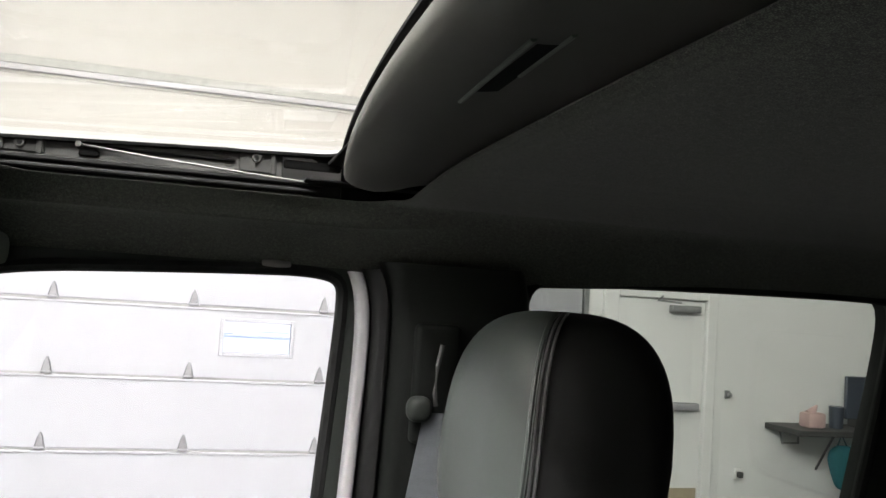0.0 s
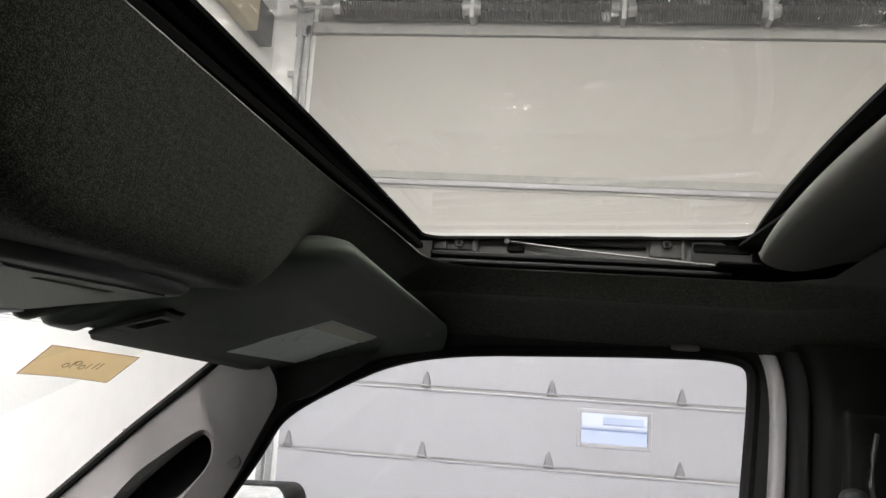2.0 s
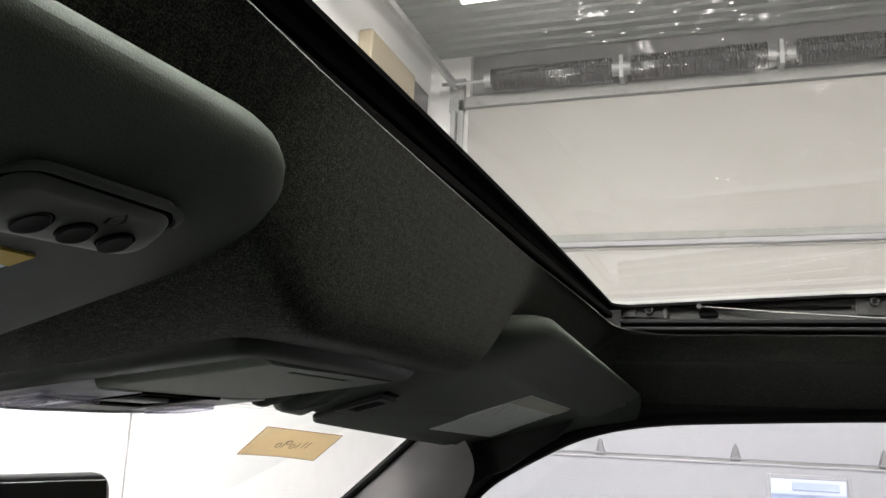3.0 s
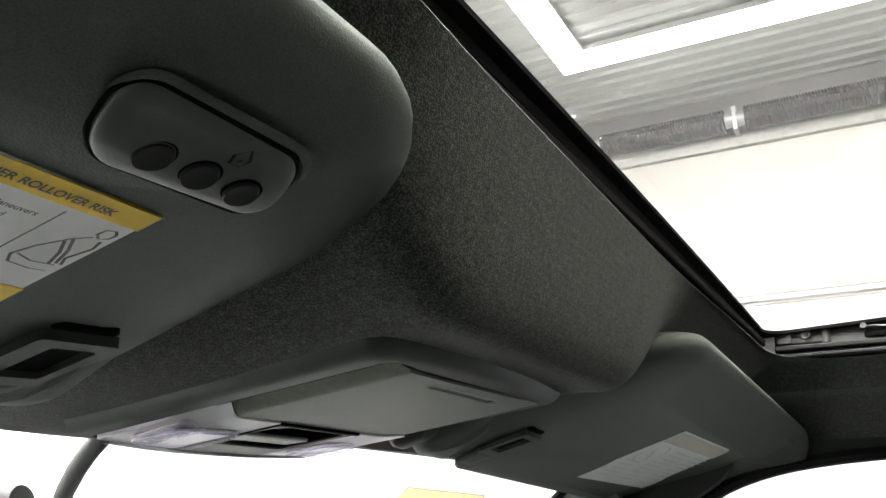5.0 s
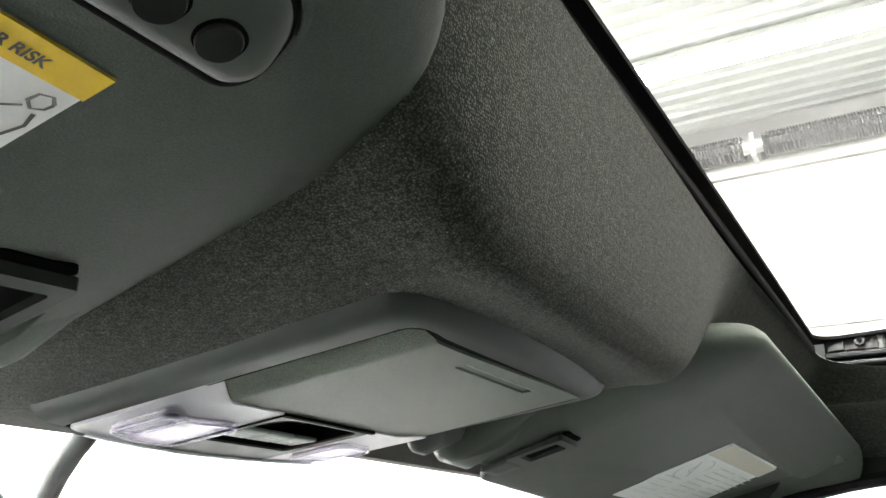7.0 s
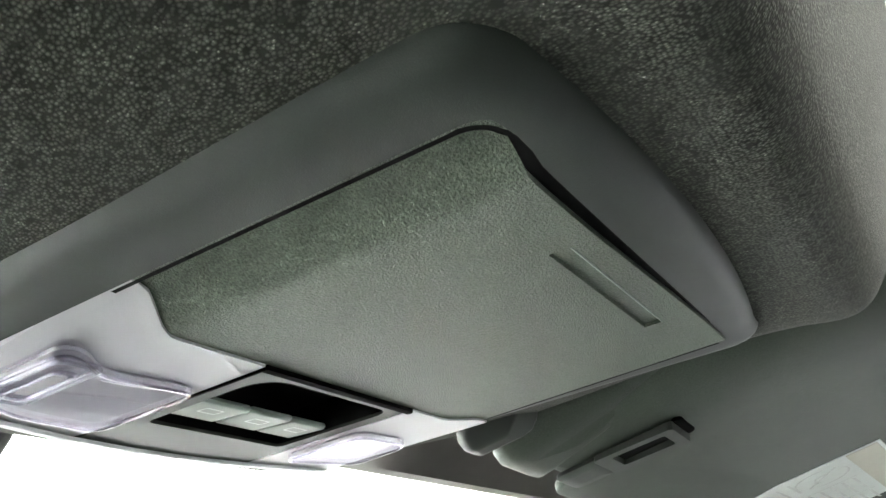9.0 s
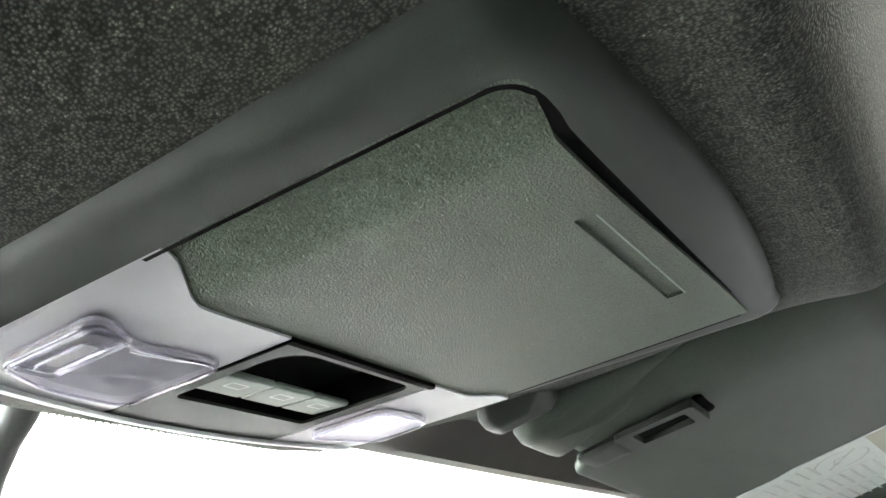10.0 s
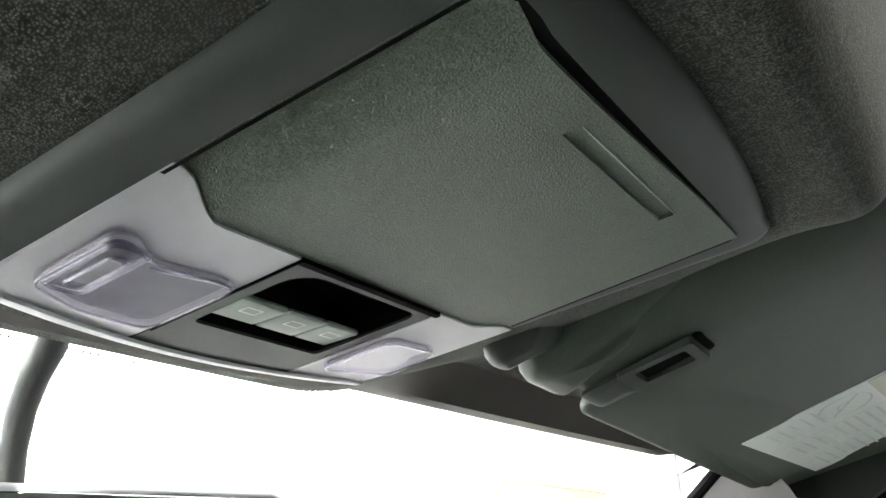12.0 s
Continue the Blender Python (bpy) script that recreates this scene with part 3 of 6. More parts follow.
def sunroof():
    t = thing("sunroof", "closed tinted sunroof glass with dried water marks and dark rails", "sunroof")
    o = dense(rrect(GX0 - 0.03, GY0 - 0.03, GX1 + 0.03, GY1 + 0.03, (0.05,) * 4, 10), 10)
    o = [bowed(*p) for p in o]
    rows = [[(x, y, glass_z(x, y) + 0.006) for x, y in o]] + fill_rings(o, lambda x, y: glass_z(x, y) + 0.006, 8)
    v, f = loft(rows, close_last=True)
    g = mesh_from("glass_panel", v, f, M_GLASS_ROOF, parent=t, label="tinted glass with dried water spots")
    g.visible_shadow = False
    # black rim under the glass, stepped
    rows = []
    for inset, drop in ((-0.028, -0.003), (-0.028, 0.002), (0.0, 0.003), (0.0, 0.0065), (-0.006, 0.010), (-0.007, 0.016), (-0.012, 0.019), (-0.013, 0.026), (-0.045, 0.030)):
        oo = dense(rrect(GX0 + inset, GY0 + inset, GX1 - inset, GY1 - inset, (0.026 - inset * 0.4,) * 4, 10), 10)
        rows.append([(*bowed(x, y), glass_z(x, y) - (min(drop, 0.010) if x > GX1 - 0.03 else min(drop, 0.0068) if y > GY1 - 0.03 else drop)) for x, y in oo])
    v, f = loft(rows)
    mesh_from("seal_frame", v, f, M_VOID, parent=t, label="black rubber and enamel frame")
    # front trough between glass and lining, black for the shade inside
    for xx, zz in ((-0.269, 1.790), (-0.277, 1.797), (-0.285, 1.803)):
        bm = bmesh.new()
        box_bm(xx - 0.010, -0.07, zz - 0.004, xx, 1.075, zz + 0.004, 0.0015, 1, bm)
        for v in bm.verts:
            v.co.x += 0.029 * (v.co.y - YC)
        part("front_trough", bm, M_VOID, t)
    # passenger-side rail: an upright plate with ledges, pressed ribs, notch, rod and bolts
    rx0, ry = -0.245, 1.098
    rz = lambda x: 1.795 + 0.036 * (x + 0.21)
    bm = bmesh.new()
    box_bm(rx0, ry, 1.772, 0.075, ry + 0.004, 1.822, 0.001, 1, bm)
    under_glass(bm)
    part("rail_plate", bm, M_RAIL, t, "dark grey pressed metal rail")
    bm = bmesh.new()
    box_bm(-0.175, ry - 0.004, 1.806, -0.150, ry + 0.001, 1.812, 0.001, 1, bm)
    box_bm(-0.135, ry - 0.004, 1.801, 0.020, ry + 0.001, 1.804, 0.001, 1, bm)
    box_bm(-0.150, ry - 0.004, 1.790, -0.128, ry + 0.001, 1.798, 0.002, 1, bm)
    box_bm(0.076, ry - 0.003, 1.800, 0.145, ry + 0.004, 1.811, 0.003, 2, bm)
    under_glass(bm)
    part("rail_slot", bm, M_VOID, t, "black slots in the rail")
    for b in ((rx0 + 0.005, 0.003, 1.790, -0.185, 1.820), (-0.193, 0.006, 1.788, -0.187, 1.822), (0.025, 0.003, 1.792, 0.068, 1.826), (0.061, 0.006, 1.790, 0.066, 1.826), (-0.242, 0.006, 1.790, -0.226, 1.802)):
        part("rail_bracket", under_glass(box_bm(b[0], ry - b[1], b[2], b[3], ry + 0.001, b[4], 0.001, 2)), M_RAIL, t)
    for bx in (-0.210, 0.044):
        bolt = part("bolt", rod_bm((bx, ry + 0.001, rz(bx) + 0.004), (bx, ry - 0.007, rz(bx) + 0.004), 0.0062, 0.0050, 14), M_RAIL, t)
        part("socket", rod_bm((bx, ry - 0.006, rz(bx) + 0.004), (bx, ry - 0.0085, rz(bx) + 0.004), 0.0030, 0.0026, 8), M_VOID, bolt)
    v, f = tube([(-0.150, ry - 0.006, 1.803), (-0.06, ry - 0.008, 1.795), (0.04, ry - 0.010, 1.788), (0.105, ry - 0.012, 1.784)], 0.0013)
    mesh_from("lift_rod", v, f, M_STEELDARK, parent=t, label="thin steel lift rod")
    part("rod_pin", rod_bm((-0.150, ry + 0.001, 1.803), (-0.150, ry - 0.010, 1.803), 0.0040, 0.0032, 12), M_RAIL, t)
    bm = bmesh.new()
    box_bm(rx0, ry - 0.012, 1.781, 0.125, ry, 1.787, 0.0015, 1, bm)
    part("guide_channel", bm, M_BLACK, t)
    part("guide_lip", box_bm(rx0, ry - 0.014, 1.772, 0.120, ry - 0.004, 1.777, 0.0015, 1), M_BLACK, t)
    bm = box_bm(rx0, ry - 0.006, 1.768, 0.145, ry + 0.006, 1.784, 0.001, 1)
    part("drain_channel", bm, M_VOID, t, "black drain channel")
    bm = box_bm(rx0, -0.105, 1.780, 0.185, -0.095, 1.822, 0.001, 1)
    part("far_channel", bm, M_VOID, t)
    # Three black boards added to keep the rear gap dark.
    part("blackout_board", box_bm(0.128, -0.10, 1.8085, 0.50, 1.12, 1.8125, 0.001, 1), M_VOID, t, "added black board that keeps the gap over the sunshade dark")
    part("blackout_side", box_bm(0.146, ry - 0.004, 1.766, 0.36, ry + 0.006, 1.8080, 0.001, 1), M_VOID, t)
    part("blackout_ledge", box_bm(0.100, 1.060, 1.7835, 0.36, ry, 1.7865, 0.001, 1), M_VOID, t)


sunroof()


def sunshade():
    """The pushed-back shade: its rounded front edge and finger pull show below the glass."""
    t = thing("sunshade", "dark grey sliding sunshade pushed back under the roof", "sunshade")
    ys = [-0.06 + 1.115 * i / 40 for i in range(41)]
    prof = ((0.42, 0.006), (0.26, 0.006), (0.205, 0.0035), (0.178, -0.002), (0.158, -0.0078), (0.145, -0.0110), (0.133, -0.0122), (0.122, -0.0113), (0.112, -0.0090), (0.104, -0.0058), (0.0985, -0.0020),
            (0.0962, 0.0040), (0.0972, 0.0100), (0.110, 0.0130), (0.42, 0.0140))
    end = lambda y: 0.010 * smooth01(1.020, 1.055, y) ** 2
    rows = [[(x + 0.15 * (y - YC) ** 2 * (1 if x < 0.3 else 0), y, 1.793 - 0.014 * (y - YC) + min(0.012, dz + (end(y) if dz < 0.008 else 0))) for x, dz in prof] for y in ys]
    v, f = loft(rows, True, True)
    mesh_from("shade_board", v, f, M_SHADE, parent=t)
    face = sorted((x, dz) for x, dz in prof[:9])
    under = lambda x, y: 1.793 - 0.014 * (y - YC) + keyed(face, x - 0.15 * (y - YC) ** 2)
    # Black patch on the board's face, in place of a shaded hollow.
    v, f = loft([[(x, y + 0.5 * (x - 0.152), under(x, y) - 0.0004) for x in (0.1445, 0.149, 0.154, 0.159, 0.1615)] for y in (0.462, 0.48, 0.50, 0.52, 0.54, 0.560)], closed=False)
    mesh_from("finger_recess", v, f, M_VOID, parent=t, label="black patch painted as the shade in the finger recess")
    for x0, x1, y0, y1 in ((0.1402, 0.1437, 0.452, 0.584), (0.1600, 0.1615, 0.450, 0.528)):
        v, f = tube([(x0 + (x1 - x0) * k / 8, y0 + (y1 - y0) * k / 8, under(x0 + (x1 - x0) * k / 8, y0 + (y1 - y0) * k / 8) + 0.0003) for k in range(9)], 0.0019)
        mesh_from("pull_edge", v, f, M_VISOR, parent=t)


sunshade()


# ---- sun visors ----
def visor_plane(x, y):
    """Lower face of the passenger's visor."""
    return 1.8387 + 0.299 * x - 0.0614 * y


def flip(v, side):
    return v if side > 0 else [(p[0], 2 * YC - p[1], p[2]) for p in v]


def visor_z(side):
    return (lambda x, y: visor_plane(x, y)) if side > 0 else (lambda x, y: visor_plane(x, 2 * YC - y) + 0.003)


def sun_visor(side, label):
    zf = lambda x, y: visor_plane(x, y) + (0 if side > 0 else 0.003)
    t = thing("sun_visor", label, "sun visor", "sun visors")
    prof = ((0.017, -0.0335), (0.0105, -0.0320), (0.0055, -0.0290), (0.0020, -0.0245), (0.0003, -0.0195), (0.0005, -0.0150), (0.0028, -0.0112), (0.0075, -0.0078), (0.0140, -0.0050), (0.0220, -0.0026), (0.0310, -0.0008), (0.040, 0.0004), (0.047, 0.0012))
    v, f = slab((-0.483, 0.6715, -0.2572, 1.215), (0.024, 0.088, 0.045, 0.03), zf, prof, 14, 9, wide=(0.4, 1.15, 1.1, 0.6))
    shaped = []
    for x, y, z in v:
        # thin and drooping towards its outer end
        rel = z - zf(x, y)
        rel *= 1 - 0.85 * smooth01(1.05, 1.20, y) if rel > 0 else 1
        nx = x + 0.034 * max(0, (y - 0.75) / 0.45) ** 3.2 * smooth01(-0.34, -0.27, x)
        shaped.append((nx, y, zf(nx, y) + rel - 0.036 * smooth01(1.155, 1.235, y) * smooth01(-0.36, -0.27, x) - 0.010 * smooth01(1.17, 1.215, y)))
    mesh_from("visor_body", flip(shaped, side), f, M_VISOR, parent=t)
    # flat cover on the lower face, its front and inner edges free
    sunk = lambda x, y: zf(x, y) + 0.006 * smooth01(-0.42, -0.36, x)
    v, f = slab((-0.4885, 0.733, -0.302, 1.150), (0.020, 0.050, 0.03, 0.02), sunk, ((0.0012, -0.0050), (0.0, -0.0030), (0.0, -0.0005), (0.0008, 0.0014), (0.0022, 0.0024), (0.0045, 0.0028)), 8, 6)
    cover = mesh_from("mirror_cover", flip(v, side), f, M_VISOR, parent=t)
    # thick rounded inner end in front of the cover's edge
    blunt = lambda x, y: zf(x, y) + 0.012 * smooth01(-0.455, -0.400, x)
    v, f = slab((-0.4925, 0.660 if side > 0 else 0.676, -0.385, 0.724), (0.022, 0.01, 0.01, 0.012), blunt, ((0.012, -0.030), (0.003, -0.024), (0.0, -0.016), (0.0008, -0.009), (0.0040, -0.0035), (0.009, -0.0004), (0.016, 0.0012), (0.022, 0.0016)), 10, 6)
    mesh_from("inner_end", flip(v, side), f, M_VISOR, parent=t)
    # latch: a frame with a window and a tab in front of it
    fr = lambda x, y: zf(x, y) - 0.003
    outer = rrect(-0.450, 0.712, -0.404, 0.749, (0.003,) * 4, 5)
    inner = rrect(-0.441, 0.718, -0.410, 0.739, (0.002,) * 4, 5)
    rows = [[(x, y, fr(x, y)) for x, y in outer], [(x, y, fr(x, y) - 0.0028 - 0.035 * (x + 0.452)) for x, y in outer], [(x, y, fr(x, y) - 0.0030 - 0.035 * (x + 0.452)) for x, y in inner],
            [(x, y, fr(x, y) + 0.001) for x, y in inner]]
    sl = lambda p: (p[0], p[1] + (p[0] + 0.43) * -0.06, p[2] + 0.0012)
    v, f = loft(rows)
    latch = mesh_from("latch", flip([sl(p) for p in v], side), f, M_PLASTIC, parent=t, label="moulded cover latch")
    # the latch window's floor is black, its shade put into the colour
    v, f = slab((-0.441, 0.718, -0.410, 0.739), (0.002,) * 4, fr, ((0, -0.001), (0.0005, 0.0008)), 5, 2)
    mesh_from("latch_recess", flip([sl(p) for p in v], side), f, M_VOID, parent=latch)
    v, f = slab((-0.476, 0.716, -0.450, 0.749), (0.006, 0.002, 0.002, 0.006), fr, ((0, -0.001), (0.0, 0.001), (0.002, 0.0022)), 6, 2)
    mesh_from("tab", flip([sl(p) for p in v], side), f, M_PLASTIC, parent=latch)
    # black patch behind the latch, painted as the shade in its gap
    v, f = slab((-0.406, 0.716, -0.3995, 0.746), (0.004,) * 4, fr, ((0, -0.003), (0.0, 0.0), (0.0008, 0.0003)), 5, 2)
    mesh_from("latch_gap_shade", flip([sl(p) for p in v], side), f, M_VOID, parent=latch)
    return t, cover


def label_z(side):
    """The face that labels lie on: the cover in front, the body behind it."""
    base = visor_z(side)
    return lambda x, y: base(x, y) + 0.0028 - max(0.0012, 0.0028 - 0.006 * smooth01(-0.42, -0.36, x))


def face_strip(name, pts, half, mat, parent, side, lift):
    zf = label_z(side)
    v, f = strip([(x, y, zf(x, y)) for x, y in pts], half, lift)
    return mesh_from(name, v, f, mat, False, parent)


def patch(name, corners, side, mat, parent, lift, label="", cut=8):
    """A thin film on the visor's face between four corners, in order round it."""
    zf = label_z(side)
    a, b, c, d = [Vector((*p, 0)) for p in corners]
    rows = []
    for drop in (0.0, lift):
        row = []
        for p, q in ((a, b), (b, c), (c, d), (d, a)):
            row += [p.lerp(q, i / cut) for i in range(cut)]
        rows.append([(p.x, p.y, zf(p.x, p.y) - drop) for p in row])
    o = [(x, y) for x, y, _ in rows[-1]]
    rows += fill_rings(o, lambda x, y: zf(x, y) - lift, 6)
    v, f = loft(rows, close_last=True)
    return mesh_from(name, v, f, mat, False, parent, label)


pv, _ = sun_visor(1, "dark grey vinyl sun visor folded up, with a pale printed label")
lab = patch("warning_label", ((-0.447, 0.961), (-0.322, 0.936), (-0.309, 1.161), (-0.431, 1.164)), 1, M_LABELGREY, pv, 0.0036, "pale grey printed label with a yellowish band")


def on_label(u, w):
    """u along the label's rows, w from its upper edge; both 0 to 1."""
    a, b, c, d = (-0.322, 0.936), (-0.309, 1.161), (-0.447, 0.961), (-0.431, 1.164)
    top = (a[0] + (b[0] - a[0]) * u, a[1] + (b[1] - a[1]) * u)
    low = (c[0] + (d[0] - c[0]) * u, c[1] + (d[1] - c[1]) * u)
    return (top[0] + (low[0] - top[0]) * w, top[1] + (low[1] - top[1]) * w)


patch("label_band", (on_label(0.01, 0.02), on_label(0.99, 0.02), on_label(0.99, 0.20), on_label(0.01, 0.20)), 1, M_LABELTAN, lab, 0.0040)
rnd = random.Random(4)
for col, (u0, u1) in enumerate(((0.05, 0.30), (0.36, 0.64), (0.69, 0.95))):
    for row in range(9):
        w = 0.28 + row * 0.072
        if col == 0 and row < 4:
            continue
        face_strip("text_bar", [on_label(u0, w), on_label(u0 + (u1 - u0) * rnd.uniform(0.75, 1.0), w)], 0.0016, M_INKSOFT, lab, 1, 0.0042)
for u in (0.335, 0.665):
    face_strip("rule", [on_label(u, 0.24), on_label(u, 0.93)], 0.0006, M_INKSOFT, lab, 1, 0.0042)
ring = [on_label(0.16 + 0.115 * math.cos(a), 0.40 + 0.16 * math.sin(a)) for a in [6.2832 * i / 28 for i in range(29)]]
face_strip("warning_ring", ring, 0.0008, M_INKSOFT, lab, 1, 0.0042)
face_strip("warning_slash", [on_label(0.08, 0.29), on_label(0.24, 0.51)], 0.0008, M_INKSOFT, lab, 1, 0.0042)
face_strip("seat_outline", [on_label(0.12, 0.34), on_label(0.13, 0.43), on_label(0.20, 0.46), on_label(0.21, 0.41)], 0.0007, M_INKSOFT, lab, 1, 0.0042)

dv, _ = sun_visor(-1, "folded grey vinyl sun visor with remote buttons and yellow label")


def remote():
    zf = visor_z(-1)
    sk = lambda p: (p[0] + (p[1] - 0.217) * -0.05, p[1] - (p[0] + 0.294) * 0.35, p[2])
    b = (-0.3110, 0.1772, -0.2818, 0.2518)
    # Black plate proud of the skin: painted shade of the pad's recess.
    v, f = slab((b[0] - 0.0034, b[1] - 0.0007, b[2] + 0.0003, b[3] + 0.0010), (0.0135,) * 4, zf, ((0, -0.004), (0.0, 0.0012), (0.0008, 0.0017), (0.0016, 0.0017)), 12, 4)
    mesh_from("remote_recess_shade", [sk(p) for p in v], f, M_VOID, parent=dv)
    # the pad leans: its rear edge lies below the visor's skin, its front edge stands proud, and its top is hollow behind the buttons
    def dome(x, y):
        u = (x + 0.3110) / 0.0298
        return zf(x, y) - 0.0017 - 0.0023 * (1 - u) - 0.0009 * smooth01(0.0, 0.35, u) * (1 - smooth01(0.40, 0.80, u)) - 0.0010 * smooth01(0.205, 0.182, y)
    v, f = slab(b, (0.0125,) * 4, dome, ((0.0008, -0.005), (0.0003, -0.0014), (0.0007, -0.0006), (0.0014, 0.0), (0.0026, 0.0005), (0.0045, 0.0008)), 12, 14)
    pad = mesh_from("remote_pad", [sk(p) for p in v], f, M_REMOTE, parent=dv, label="oval three-button remote pad")
    # the visor's skin turns up in a thin lip along the pad's rear edge
    o = rrect(b[0] - 0.0026, b[1] - 0.0016, b[2] + 0.0014, b[3] + 0.0022, (0.0145,) * 4, 12)
    turn = [i for i, p in enumerate(o) if p[0] > -0.2925]
    i0 = next(i for i in turn if i - 1 not in turn) if len(turn) < len(o) else 0
    arc = [o[(i0 + k) % len(o)] for k in range(len(turn))]
    lip = ((-0.002, -0.0003), (0.0016, -0.0003), (0.0021, 0.0001), (0.0020, 0.0007), (0.0016, 0.0015), (0.0008, 0.0026))
    v, f = loft([[sk((x + dx * min(1, 0.2 + 90 * (x + 0.2925)), y + dx * (0.8 if y > 0.24 else 0), zf(x, y) - d * min(1, 0.4 + 90 * (x + 0.2925)))) for d, dx in lip] for x, y in arc], closed=False)
    mesh_from("remote_lip", v, f, M_VISOR, parent=dv)
    for i, yy in enumerate((0.2000, 0.2178, 0.2358)):
        xx = -0.2990 - 0.0007 * i
        at = lambda r, a: (xx + 0.0047 * r * math.cos(a), yy + 0.0060 * r * math.sin(a))
        ring = lambda r, dz: [(*at(r, a), dome(*at(r, a)) - 0.0008 - dz) for a in [6.2832 * k / 28 for k in range(28)]]
        # a dished key: high on its front rim, low behind
        v, f = loft([[(x, y, z - 0.0006 * (xx - x) / 0.0047) for x, y, z in ring(r, dz)] for r, dz in ((1.04, -0.0012), (1.0, 0.0010), (0.94, 0.0016), (0.84, 0.0016), (0.62, 0.0014), (0.35, 0.0013), (0.05, 0.0013))], close_last=True)
        mesh_from("button", v, f, M_BUTTON, parent=pad)
        v, f = tube(ring(1.06, 0.0), 0.0006, 5, True)
        mesh_from("button_gap", v, f, M_VOID, parent=pad)
    # moulded house mark
    q = lambda x, y: (x, y, dome(x, y) - 0.0008)
    v, f = strip([q(-0.2890, 0.2195), q(-0.2855, 0.2225), q(-0.2890, 0.2258), q(-0.2920, 0.2250), q(-0.2920, 0.2205), q(-0.2890, 0.2195)], 0.0005, 0.0009)
    mesh_from("house_mark", v, f, M_TRIM, False, pad)
    v, f = strip([q(-0.2902, 0.2222), q(-0.2902, 0.2236)], 0.0010, 0.0009)
    mesh_from("house_mark", v, f, M_TRIM, False, pad)


remote()


def rollover_label():
    zf = label_z(-1)
    x0, x1, y0, y1 = -0.3965, -0.3268, 0.095, 0.2305
    sh = lambda x, y: (x + 0.085 * (y1 - y), y + (x + 0.33) * 0.08)
    white = patch("rollover_label", [sh(x0, y0), sh(x1, y0), sh(x1, y1), sh(x0, y1)], -1, M_LABEL, dv, 0.0034, "white label with yellow warning bands")
    patch("yellow_band", [sh(-0.3362, y0), sh(x1, y0), sh(x1, y1 + 0.0004), sh(-0.3362, y1 + 0.0004)], -1, M_YELLOW, white, 0.0038)
    patch("yellow_band", [sh(x0, y0), sh(-0.381, y0), sh(-0.381, y1 + 0.0004), sh(x0, y1 + 0.0004)], -1, M_YELLOW, white, 0.0038)
    def words(w, size, x, y, mat=M_INK, bold=0.00005):
        px, py = sh(x, y)
        e = 0.001
        gx = (zf(px + e, py) - zf(px - e, py)) / (2 * e)
        gy = (zf(px, py + e) - zf(px, py - e)) / (2 * e)
        right, up = Vector((-0.085, 1, gy - 0.085 * gx)).normalized(), Vector((1, 0.08, gx)).normalized()
        nrm = right.cross(up).normalized()
        up = nrm.cross(right)
        m = Matrix((right, up, nrm)).transposed().to_4x4()
        m.translation = (px, py, zf(px, py) - 0.0044)
        text_mesh("printed_line", w, size, m, mat, white, bold)
    words("HIGHER ROLLOVER RISK", 0.0046, -0.3316, 0.1660, M_INK, 0.00014)
    words("Avoid Abrupt Maneuvers", 0.0035, -0.3425, 0.1640)
    words("and Excessive Speed", 0.0035, -0.3470, 0.1640)
    face_strip("rule", [sh(-0.3375, 0.2045), sh(-0.380, 0.2045)], 0.0003, M_INK, white, -1, 0.0044)
    for a, b in ((0.15, 0.19), (0.145, 0.185)):
        face_strip("text_bar", [sh(-0.362 - (b - 0.185), a), sh(-0.362 - (b - 0.185), b)], 0.0014, M_INKSOFT, white, -1, 0.0044)
    face_strip("text_bar", [sh(-0.3885, 0.16), sh(-0.3885, 0.222)], 0.0018, M_INK, white, -1, 0.0044)
    # belt pictogram in plain lines
    lines = ([(-0.3425, 0.2235), (-0.3405, 0.2215), (-0.3415, 0.2185), (-0.3445, 0.2180), (-0.3465, 0.2205), (-0.3450, 0.2230), (-0.3425, 0.2235)],
             [(-0.3465, 0.2185), (-0.3500, 0.2140), (-0.3580, 0.2085), (-0.3650, 0.2060), (-0.3690, 0.2085), (-0.3700, 0.2170), (-0.3690, 0.2225)],
             [(-0.3475, 0.2225), (-0.3520, 0.2240), (-0.3600, 0.2215), (-0.3640, 0.2235)],
             [(-0.3500, 0.2145), (-0.3560, 0.2185), (-0.3640, 0.2215)],
             [(-0.3520, 0.2132), (-0.3580, 0.2172), (-0.3655, 0.2200)],
             [(-0.3640, 0.2075), (-0.3660, 0.2140), (-0.3650, 0.2220)])
    for ln in lines:
        face_strip("drawn_line", [sh(p[0] + 0.002, p[1] + 0.0035) for p in ln], 0.00055, M_INK, white, -1, 0.0044)


rollover_label()


def visor_hook(side):
    """The retainer beside the console that holds the visor's inner end."""
    t = thing("visor_hook", "dark moulded hook that holds the visor", "visor hook", "visor hooks")
    v, f = slab((-0.4945, 0.632, -0.455, 0.662), (0.014, 0.006, 0.006, 0.010), lambda x, y: visor_plane(x, y), ((0.008, -0.034), (0.002, -0.024), (0.0, -0.016), (0.0008, -0.010), (0.0035, -0.0055), (0.0075, -0.003), (0.011, -0.002)), 10, 4)
    mesh_from("hook_body", flip(v, side), f, M_PLASTIC, parent=t)
    v, f = tube([(p[0], p[1] if side > 0 else 2 * YC - p[1], p[2]) for p in ((-0.462, 0.665, 1.668), (-0.462, 0.68, 1.672), (-0.462, 0.72, 1.675))], 0.005)
    mesh_from("pin", v, f, M_PLASTIC, parent=t)


visor_hook(1)


